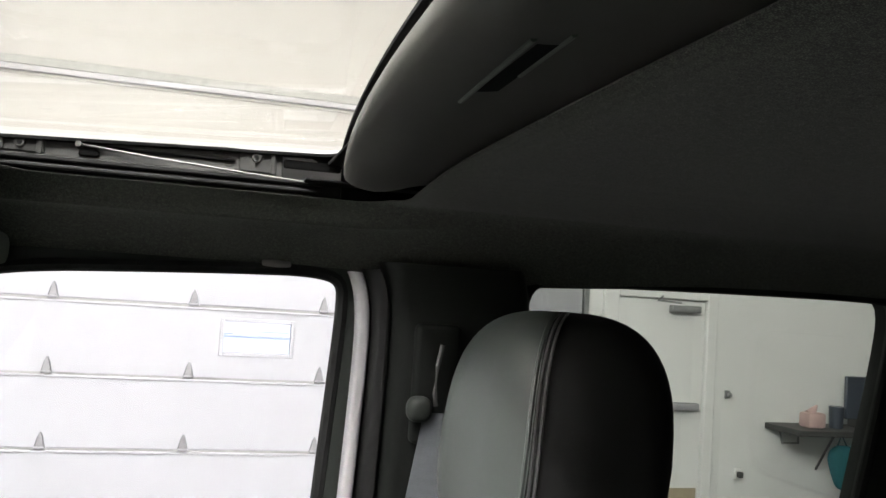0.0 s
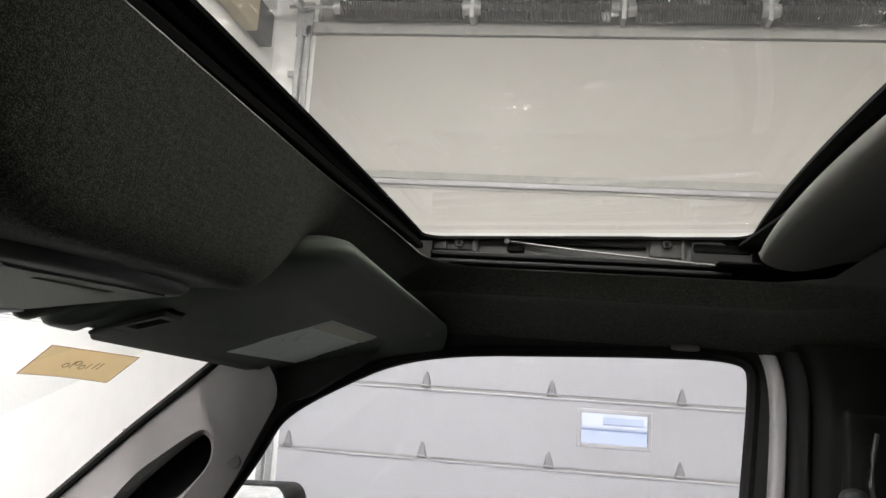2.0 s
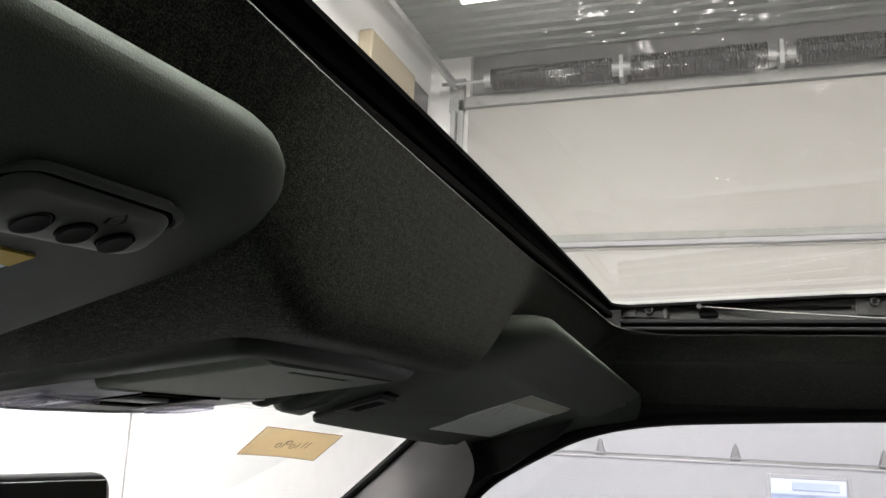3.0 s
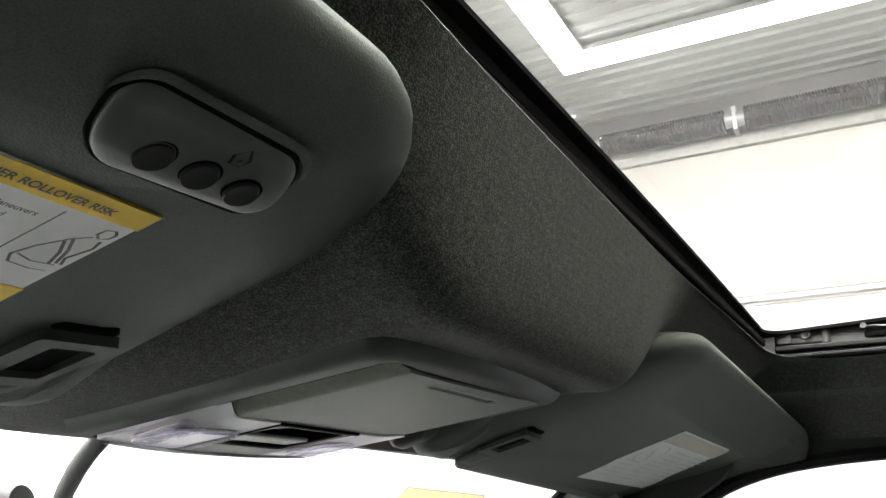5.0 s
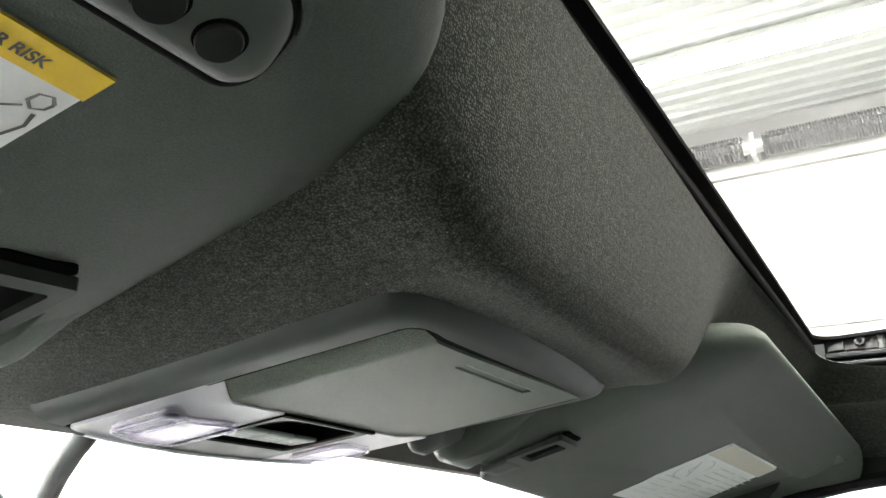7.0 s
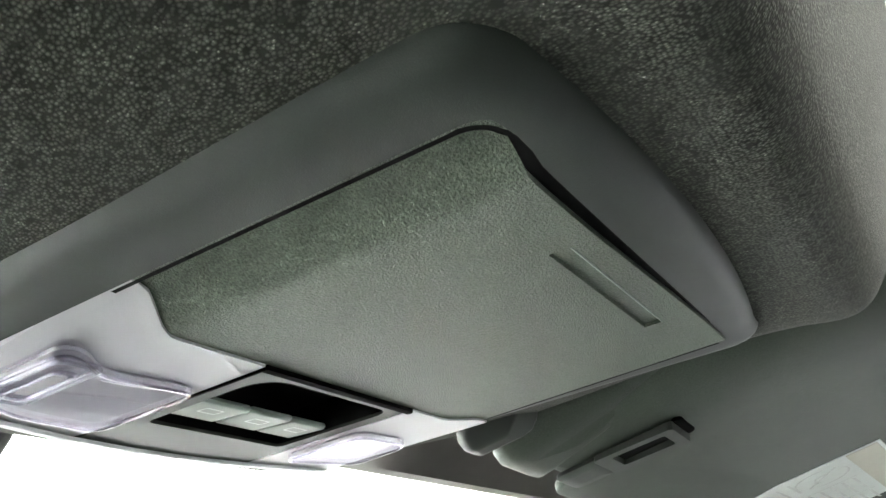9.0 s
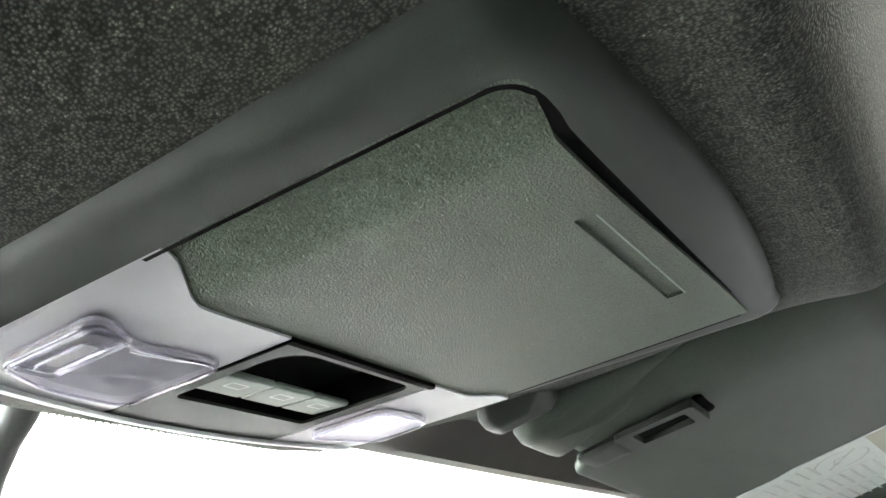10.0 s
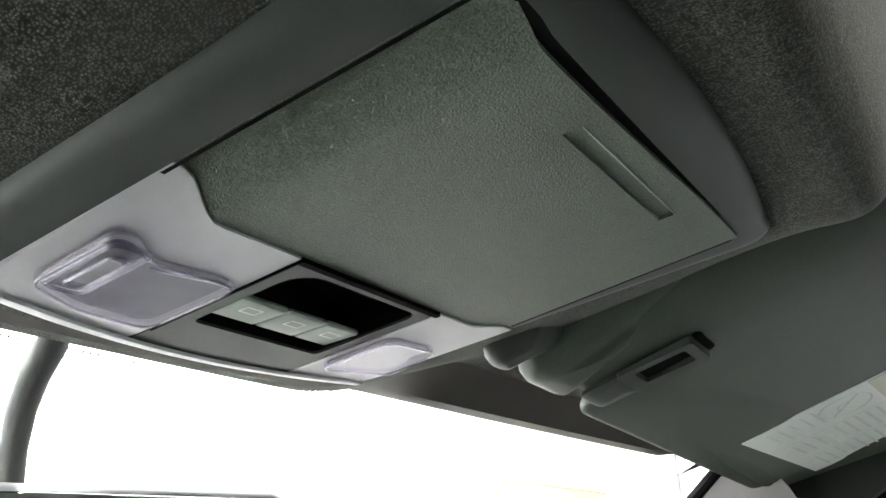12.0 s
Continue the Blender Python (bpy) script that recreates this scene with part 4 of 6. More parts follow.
# ---- overhead console ----
def con_z(x, y=0.0):
    return 1.675 + 0.133 * (x + 0.36)


def overhead_console():
    t = thing("overhead_console", "dark grey plastic overhead console with map lamps and switches", "overhead console")
    bow = lambda y: -0.562 + 1.44 * (y - YC) ** 2
    # surround: outer rim, rolled edge, flat, then the inner edge of the bin opening
    ycon = 0.495
    base = subdivided(rrect(-0.60, ycon - 0.1185, -0.3345, ycon + 0.1150, (0.01, 0.014, 0.007, 0.01), 10), 0.008)
    base = [(x + 0.008 * max(0, 1 - ((y - 0.488) / 0.108) ** 2) * smooth01(-0.37, -0.336, x), y) for x, y in base]
    def ringed(inset, up, front):
        cx = -0.46
        out = []
        for x, y in base:
            px, py = cx + (x - cx) * (1 - inset / 0.130), ycon + (y - ycon) * (1 - inset / 0.1165)
            px = max(px, bow(py) + front)
            out.append((px, py, con_z(px) + up))
        return out
    rows = [ringed(-0.001, 0.020, -0.004), ringed(0.0, 0.0092, -0.003), ringed(0.0006, 0.0063, -0.002), ringed(0.0018, 0.0038, -0.001), ringed(0.0036, 0.0019, 0.0), ringed(0.0060, 0.0007, 0.002), ringed(0.0085, 0.0002, 0.003), ringed(0.011, 0.0, 0.003)]
    # face between the rim and the opening for bin, lamps and switches
    hole_b = (-0.552, 0.3972, -0.3434, 0.5990)
    hole_rear = lambda y: -0.3434 - 0.0021 * smooth01(0.407, 0.426, y) + 0.0010 * smooth01(0.43, 0.58, y)
    door_rear = lambda y: -0.3462 - 0.0031 * smooth01(0.407, 0.425, y) + 0.0041 * smooth01(0.43, 0.58, y)
    right_edge = lambda x: 0.5970 - 0.0100 * min(1, max(0, (x + 0.4635) / 0.1157))
    def hole_ring(drop):
        res = []
        for x, y, _ in ringed(0.0125, 0, 0.003):
            qx = min(max(x, hole_b[0]), hole_b[2])
            qy = min(max(y, hole_b[1]), right_edge(qx) + 0.0012)
            r, ccx, ccy = 0.0085, hole_b[2] - 0.0085, hole_b[1] + 0.0085
            d = math.hypot(qx - ccx, qy - ccy)
            if qx > ccx and qy < ccy and d > r:
                qx, qy = ccx + (qx - ccx) * r / d, ccy + (qy - ccy) * r / d
            qx += (hole_rear(qy) + 0.3434) * smooth01(-0.372, -0.346, qx)
            res.append((qx, qy, con_z(qx) + drop))
        return res
    rows.append(hole_ring(0.0))
    v, f = loft(rows)
    mesh_from("surround", v, f, M_PLASTIC, parent=t)
    # Joint walls are black: the shade in the gaps is put into the colour.
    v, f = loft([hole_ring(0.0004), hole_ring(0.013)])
    mesh_from("joint_gap", v, f, M_VOID, parent=t, label="joint round the bin and lamps, blackened for its shade")
    # black slab behind all insets, in place of the shaded inside
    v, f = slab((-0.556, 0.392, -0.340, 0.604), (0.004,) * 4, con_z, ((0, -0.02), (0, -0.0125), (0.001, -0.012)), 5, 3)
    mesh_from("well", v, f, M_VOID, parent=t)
    # glasses-bin door: flat middle, side parts bent up, pressed finger slot
    def door_face(x, y):
        z = con_z(x) - 0.0010 + 0.0076 * (1 - smooth01(0.409, 0.427, y))
        if -0.3627 < x < -0.3564 and 0.465 < y < 0.545:
            z += 0.0012
        return z
    xs = sorted([-0.4635 + 0.1157 * i / 52 for i in range(53)] + [-0.3628, -0.3626, -0.3565, -0.3563])
    ys = sorted([0.3985 + 0.1890 * i / 104 for i in range(105)] + [0.4649, 0.4651, 0.5449, 0.5451])
    verts, faces = [], []
    def cut(x, y):
        # rounded rear inner corner
        r = 0.0075
        cx, cy = -0.3478 - r, 0.3985 + r
        if x > cx and y < cy + 0.03:
            e = cy - math.sqrt(max(0, r * r - (x - cx) ** 2))
            y = e + (y - 0.3985) * (cy + 0.03 - e) / (cy + 0.03 - 0.3985)
        return x + (door_rear(y) + 0.3478) * smooth01(-0.357, -0.3478, x), y
    for x in xs:
        for y in ys:
            px, py = cut(x, y)
            py += (right_edge(px) - 0.5875) * max(0, (py - 0.548) / 0.0395)
            verts.append((px, py, door_face(px, py)))
    ny = len(ys)
    for i in range(len(xs) - 1):
        for j in range(ny - 1):
            faces.append((i * ny + j, i * ny + j + 1, (i + 1) * ny + j + 1, (i + 1) * ny + j))
    rim = [i * ny for i in range(len(xs))] + [(len(xs) - 1) * ny + j for j in range(1, ny)] + [i * ny + ny - 1 for i in range(len(xs) - 2, -1, -1)] + list(range(ny - 2, 0, -1))
    b0 = len(verts)
    for k in rim:
        x, y, z = verts[k]
        verts.append((x, y, z + 0.0075))
    for k in range(len(rim)):
        n2 = (k + 1) % len(rim)
        faces.append((rim[k], rim[n2], b0 + n2, b0 + k))
    door = mesh_from("bin_door", verts, faces, M_DOORPL, parent=t, label="grained glasses-bin door with a finger slot")
    # Pale thread drawn as the highlight along the slot's rear edge.
    v, f = tube([(-0.3564, 0.4655, con_z(-0.3564) - 0.0010), (-0.3564, 0.5445, con_z(-0.3564) - 0.0010)], 0.0004, 6)
    mesh_from("slot_highlight", v, f, M_ROCKER, parent=door)
    # thin black strips painted as the shade in the joints round the door
    left = [(-0.4535 + 0.0983 * i / 12, 0.3992, 0.0008) for i in range(13)]
    rear = [((hole_rear(y) + door_rear(y)) / 2, y, max(0.0007, (hole_rear(y) - door_rear(y)) / 2)) for y in [0.408 + 0.178 * i / 24 for i in range(25)]]
    turn = [(-0.3545 + 0.0082 * math.sin(a), 0.4062 - 0.0072 * math.cos(a), 0.0010) for a in [0.2 * i for i in range(1, 8)]]
    line = left + turn + rear
    vs, fs = [], []
    for i, (x, y, h) in enumerate(line):
        (ax, ay, _), (bx, by, _) = line[max(0, i - 1)], line[min(len(line) - 1, i + 1)]
        d = math.hypot(bx - ax, by - ay)
        nx, ny2 = (by - ay) / d, -(bx - ax) / d
        vs += [(x + nx * h, y + ny2 * h, con_z(x) + 0.0003), (x - nx * h, y - ny2 * h, con_z(x) + 0.0003)]
    fs = [(2 * i, 2 * i + 1, 2 * i + 3, 2 * i + 2) for i in range(len(line) - 1)]
    mesh_from("joint_shade", vs, fs, M_VOID, False, t)
    v, f = strip([(x, right_edge(x) + 0.0005, con_z(x) - 0.0008) for x in [-0.4635 + 0.1157 * i / 12 for i in range(13)]], 0.0006, 0.0004)
    mesh_from("joint_shade", v, f, M_VOID, False, t)
    # front lip of the lamp panel, following the bow; windshield light put into its pale colour
    lip = ((-0.0045, 0.0105), (-0.0040, 0.0050), (-0.0020, 0.0010), (0.0015, -0.0016), (0.0050, -0.0030), (0.0085, -0.0034), (0.0088, -0.0020))
    v, f = loft([[(bow(y) + a, y, con_z(bow(y) + a) + b) for a, b in lip] for y in [0.409 + 0.188 * i / 30 for i in range(31)]], closed=False)
    mesh_from("front_lip", v, f, M_LENSBASE, parent=t, label="front lip of the lamp panel, coloured pale as lit")
    # lamp housings, pale plastic, one each side of the switch bank
    roll = lambda x, y: 0.0012 * max(0, 1 - (x - bow(y) - 0.0025) / 0.013) ** 2
    def housing(y0, y1, name):
        n = 14
        rows = []
        for i in range(n + 1):
            y = y0 + (y1 - y0) * i / n
            d = (y - y0) / (y1 - y0) if y0 < YC else (y1 - y) / (y1 - y0)
            back = -0.4540 - 0.0092 * smooth01(0.10, 0.48, d)
            fr = bow(y) + 0.0025 + (0.006 * max(0, 1 - d / 0.22) ** 2 if y0 < YC else 0)
            cols = []
            for k in range(9):
                x = fr + (back - fr) * k / 8
                cols.append((x, y, con_z(x) - 0.0019 + roll(x, y) + (0.0074 * (1 - smooth01(0.409, 0.427, y)) * smooth01(-0.495, -0.452, x) if y < YC else 0)))
            rows.append([(fr, y, con_z(fr) + 0.011)] + cols + [(back, y, con_z(back) + 0.006)])
        rows = [[(x, y, z + 0.005) for x, y, z in rows[0]]] + rows + [[(x, y, z + 0.005) for x, y, z in rows[-1]]]
        v, f = loft(rows, closed=False)
        return mesh_from(name, v, f, M_LENSBASE, parent=t, label="pale grey map lamp housing")
    for y0, y1 in ((0.3972, 0.4665), (0.5535, 0.5990)):
        h = housing(y0, y1, "map_lamp")
        left = y0 < YC
        lz = lambda x, y: con_z(x) - 0.0023 + roll(x, y)
        shape = [(-0.5240, 0.4062), (-0.4823, 0.4063), (-0.4822, 0.4150), (-0.4905, 0.4265), (-0.4872, 0.4590), (-0.4915, 0.4632), (-0.5360, 0.4622), (-0.5345, 0.4300)]
        if not left:
            shape = [(-0.5330, 0.5560), (-0.4900, 0.5555), (-0.4875, 0.5885), (-0.5205, 0.5935)]
        lens_line = rounded(subdivided(shape, 0.012), 2)
        cx, cy = sum(p[0] for p in lens_line) / len(lens_line), sum(p[1] for p in lens_line) / len(lens_line)
        def ringed_lens(scale, drop):
            out = []
            for x, y in lens_line:
                px, py = cx + (x - cx) * scale, cy + (y - cy) * scale
                out.append((px, py, lz(px, py) - drop))
            return out
        v, f = loft([ringed_lens(sc, d) for sc, d in ((1.0, -0.002), (1.0, 0.0016), (0.985, 0.0026), (0.955, 0.0026), (0.93, 0.0017), (0.6, 0.0016), (0.3, 0.0016), (0.03, 0.0016))], close_last=True)
        mesh_from("lens", v, f, M_LENS, parent=h, label="clear lamp lens")
        v, f = loft([ringed_lens(sc, d) for sc, d in ((0.95, -0.0008), (0.94, 0.0003), (0.6, 0.0005), (0.3, 0.0006), (0.03, 0.0006))], close_last=True)
        mesh_from("reflector", v, f, M_REFLECTOR, parent=h, label="dull silver lamp reflector")
        v, f = tube([(x, y, z - 0.0004) for x, y, z in ringed_lens(0.972, 0.0024)], 0.0006, 6, True)
        mesh_from("lens_edge", v, f, M_CLEAR, parent=h)
        if left:
            for x0, x1, y0b, y1b, r, d in ((-0.5210, -0.4850, 0.4088, 0.4232, 0.0011, 0.0030), (-0.5160, -0.4900, 0.4125, 0.4198, 0.0006, 0.0042)):
                v, f = tube([(x, y, lz(x, y) - d) for x, y in rrect(x0, y0b, x1, y1b, (0.003,) * 4, 6)], r, 8, True)
                mesh_from("lens_rib", v, f, M_CLEAR, parent=h)
            v, f = slab((-0.5200, 0.4096, -0.4860, 0.4224), (0.003,) * 4, lz, ((0, 0.0012), (0.0004, 0.0034), (0.0016, 0.0040), (0.003, 0.0038)), 6, 3, top=False)
            mesh_from("lens_switch", v, f, M_LENS, parent=h)
            v, f = slab((-0.5125, 0.4135, -0.4935, 0.4188), (0.0015,) * 4, lz, ((0, 0.0036), (0.0004, 0.0041), (0.001, 0.0041)), 5, 2, top=False)
            mesh_from("switch_mark", v, f, M_REFLECTOR, parent=h)
            rib = [(-0.4935 + 0.0040 * smooth01(0.430, 0.459, y), y) for y in [0.4290 + 0.0310 * i / 16 for i in range(17)]]
            v, f = tube([(x, y, lz(x, y) - 0.0022) for x, y in rib], 0.0006, 6)
            mesh_from("lens_rib", v, f, M_CLEAR, parent=h)
    # switch bank: grey plate with an open pocket, two rocker rows below it
    plate_o = (-0.5555, 0.4675, -0.4640, 0.5525)
    hole = (-0.5262, 0.4750, -0.4695, 0.5460)
    o1 = rrect(*plate_o, (0.002,) * 4, 5)
    o2 = rrect(*hole, (0.003, 0.012, 0.006, 0.003), 5)
    pz = lambda x, y: con_z(x) - 0.0018
    rows = [[(max(x, bow(y) + 0.002), y, pz(x, y) + 0.008) for x, y in o1], [(max(x, bow(y) + 0.002), y, pz(x, y)) for x, y in o1],
            [(x, y, pz(x, y)) for x, y in o2], [(x, y, pz(x, y) + 0.0015) for x, y in o2]]
    v, f = loft(rows)
    bank = mesh_from("switch_bank", v, f, M_PLASTIC, parent=t)
    # Pocket walls coloured black for the shade inside.
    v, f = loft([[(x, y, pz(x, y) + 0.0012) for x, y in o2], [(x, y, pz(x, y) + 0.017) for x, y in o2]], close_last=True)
    mesh_from("pocket", v, f, M_VOID, parent=bank, label="inside of the open pocket, black for its shade")
    for k, (ya, yb) in enumerate(((0.4755, 0.5012), (0.5017, 0.5242), (0.5247, 0.5456))):
        kz = lambda x, y: con_z(x) - 0.0002 - 0.06 * (x + 0.508)
        v, f = slab((-0.5205, ya, -0.5005, yb), (0.001,) * 4, kz, ((0.0004, -0.0022), (0, -0.001), (0.0006, 0.0), (0.0012, 0.0002)), 4, 3)
        key = mesh_from("rocker_switch", v, f, M_ROCKER, parent=bank, label="grey-green rocker switch")
        yy = (ya + yb) / 2
        v, f = strip([(-0.511, yy - 0.004, kz(-0.511, 0)), (-0.511, yy + 0.004, kz(-0.511, 0)), (-0.506, yy + 0.004, kz(-0.506, 0)), (-0.506, yy - 0.004, kz(-0.506, 0)), (-0.511, yy - 0.004, kz(-0.511, 0))], 0.0005, 0.0004)
        mesh_from("switch_mark", v, f, M_LABELGREY, False, key)
    # Black strips sit proud of the panel, painted as the joints' shade.
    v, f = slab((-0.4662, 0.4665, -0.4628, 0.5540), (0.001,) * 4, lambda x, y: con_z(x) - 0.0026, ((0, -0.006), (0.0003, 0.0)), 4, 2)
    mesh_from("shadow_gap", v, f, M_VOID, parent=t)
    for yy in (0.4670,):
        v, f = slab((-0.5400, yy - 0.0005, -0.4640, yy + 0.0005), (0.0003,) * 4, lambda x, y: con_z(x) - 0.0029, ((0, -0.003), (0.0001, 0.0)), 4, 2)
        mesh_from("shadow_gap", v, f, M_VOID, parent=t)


overhead_console()


# ---- windshield, header, pillars, doors ----
def shield_x(y, z):
    return windshield_top(y) - (1.676 - z) / 0.52


def windshield():
    rows = []
    for i in range(13):
        z = 1.690 - 0.55 * i / 12
        rows.append([(shield_x(YC + 0.66 * (k / 15 - 1), z), YC + 0.66 * (k / 15 - 1), z) for k in range(31)])
    v, f = loft(rows, closed=False)
    ob = mesh_from("windshield", v, f, M_GLASS_FRONT)
    ob.visible_shadow = False
    tagged(ob, "clear curved windshield of the pickup", "windshield", kind="structure")
    # printed dot band along the upper edge
    vs, fs = [], []
    for row in range(3):
        for k in range(300):
            y = YC - 0.63 + 1.26 * (k + (row % 2) / 2) / 300
            z = 1.667 - 0.0030 * row - 0.020 * (y - YC) ** 2
            r = 0.0009 - 0.0002 * row
            b = len(vs)
            for a in range(6):
                dy, dz = r * math.cos(a * 1.0472), r * math.sin(a * 1.0472)
                vs.append((shield_x(y + dy, z + dz) + 0.0012, y + dy, z + dz))
            fs.append(tuple(range(b, b + 6)))
    dots = mesh_from("dot_band", vs, fs, M_BLACK, False)
    tagged(dots, "black printed dot band along the windshield edge", "dot band", kind="stuff")
    # header trim under the front of the lining
    rows = []
    for k in range(41):
        y = YC + 0.64 * (k / 20 - 1)
        x = windshield_top(y)
        rows.append([(x + 0.05, y, liner_z(x + 0.05, y) + 0.004), (x + 0.03, y, liner_z(x + 0.03, y) - 0.002), (x + 0.012, y, 1.670 - 0.02 * (y - YC) ** 2), (x - 0.004, y, 1.670 - 0.02 * (y - YC) ** 2), (x - 0.010, y, 1.680), (x - 0.012, y, 1.76), (x + 0.05, y, 1.77)])
    v, f = loft(rows, True, True)
    ob = mesh_from("header_trim", v, f, M_HEADER)
    tagged(ob, "dark trim along the top of the windshield", "header trim", kind="structure")


windshield()


def paper_note():
    t = thing("paper_note", "tan card with faint pen marks stuck to the windshield", "note")
    tl, u = Vector((-0.6784, 0.9953, 1.6371)), Vector((0.0421, 0.1192, -0.0084)).normalized()
    down = Vector((-0.0462, 0.0130, -0.0339)).normalized()
    nrm = u.cross(down).normalized()
    L, H = 0.1368, 0.0635
    def at(a, b, lift=0.0):
        curl = 0.002 * math.sin(3.14 * a) * b
        return tl + u * (a * L) + down * (b * H) + nrm * (lift + curl)
    sgn = 1 if nrm.x > 0 else -1
    v, f = [], []
    n, m = 10, 5
    for side in (0, 1):
        for i in range(n + 1):
            for j in range(m + 1):
                v.append(at(i / n, j / m, sgn * 0.0006 * side))
    def idx(s, i, j):
        return s * (n + 1) * (m + 1) + i * (m + 1) + j
    for s in (0, 1):
        for i in range(n):
            for j in range(m):
                f.append((idx(s, i, j), idx(s, i + 1, j), idx(s, i + 1, j + 1), idx(s, i, j + 1)))
    mesh_from("card", v, f, M_NOTE, False, t)
    e = [at(a, b, sgn * 0.0004) for a, b in [(i / 10, 0) for i in range(11)] + [(1, j / 5) for j in range(1, 6)] + [(1 - i / 10, 1) for i in range(1, 11)] + [(0, 1 - j / 5) for j in range(1, 5)]]
    vv, ff = tube(e, 0.0006, 5, True)
    mesh_from("card_edge", vv, ff, M_NOTEEDGE, False, t)
    # faint pen marks, kept as plain bars and loops
    for a0, b0, a1, b1 in ((0.42, 0.66, 0.42, 0.40), (0.60, 0.62, 0.60, 0.42), (0.66, 0.60, 0.67, 0.36), (0.71, 0.60, 0.72, 0.36)):
        vv, ff = tube([at(a0, b0, sgn * 0.0009), at(a1, b1, sgn * 0.0009)], 0.0005, 5)
        mesh_from("pen_bar", vv, ff, M_PENCIL, False, t)
    for a, b in ((0.36, 0.58), (0.46, 0.46), (0.54, 0.58)):
        vv, ff = tube([at(a + 0.028 * math.cos(k), b + 0.08 * math.sin(k), sgn * 0.0009) for k in [6.2832 * i / 14 for i in range(14)]], 0.0005, 5, True)
        mesh_from("pen_loop", vv, ff, M_PENCIL, False, t)


paper_note()


def rear_mirror():
    t = thing("rear_view_mirror", "black rear-view mirror on a stalk below the windshield header", "rear-view mirror")
    path = [(-0.628, 0.481, 1.6715), (-0.640, 0.486, 1.6645), (-0.660, 0.492, 1.6545), (-0.684, 0.502, 1.6420), (-0.712, 0.517, 1.6275), (-0.742, 0.536, 1.6120), (-0.775, 0.560, 1.5950)]
    v, f = tube([(x + 0.006, y, z - 0.002) for x, y, z in path], 0.0072, 14)
    mesh_from("cable_cover", v, f, M_TRIM, parent=t, label="curved dark cable cover on the glass")
    part("mount", rod_bm((-0.690, 0.443, 1.609), (-0.664, 0.450, 1.614), 0.017, 0.014, 20), M_TRIM, t, "dark ribbed mirror mount")
    part("mount_arm", rod_bm((-0.672, 0.449, 1.610), (-0.628, 0.466, 1.575), 0.008, 0.008, 14), M_GLOSSBLACK, t)
    bm = bmesh.new()
    box_bm(-0.030, -0.130, -0.036, 0.0, 0.130, 0.036, 0.014, 4, bm)
    bm.transform(pose(-0.612, 0.476, 1.566, 0, -8, -14))
    part("housing", bm, M_GLOSSBLACK, t)
    bm = box_bm(0.0, -0.120, -0.029, 0.002, 0.120, 0.029, 0.0009, 1)
    bm.transform(pose(-0.612, 0.476, 1.566, 0, -8, -14))
    part("mirror_glass", bm, M_MIRROR, t)


rear_mirror()

WIN = [(0.148, 1.20), (0.154, 1.30), (0.170, 1.55), (0.175, 1.634), (0.173, 1.674), (0.135, 1.684), (0.05, 1.682), (-0.071, 1.676), (-0.215, 1.668), (-0.308, 1.649), (-0.377, 1.614), (-0.438, 1.578),
       (-0.468, 1.549), (-0.490, 1.502), (-0.525, 1.444), (-0.60, 1.33), (-0.69, 1.215), (-0.66, 1.20)]
RWIN = [(0.430, 1.20), (0.430, 1.40), (0.428, 1.62), (0.436, 1.686), (0.48, 1.695), (0.76, 1.701), (1.03, 1.704), (1.078, 1.697), (1.065, 1.60), (1.020, 1.40), (0.97, 1.20)]
WY = 1.205


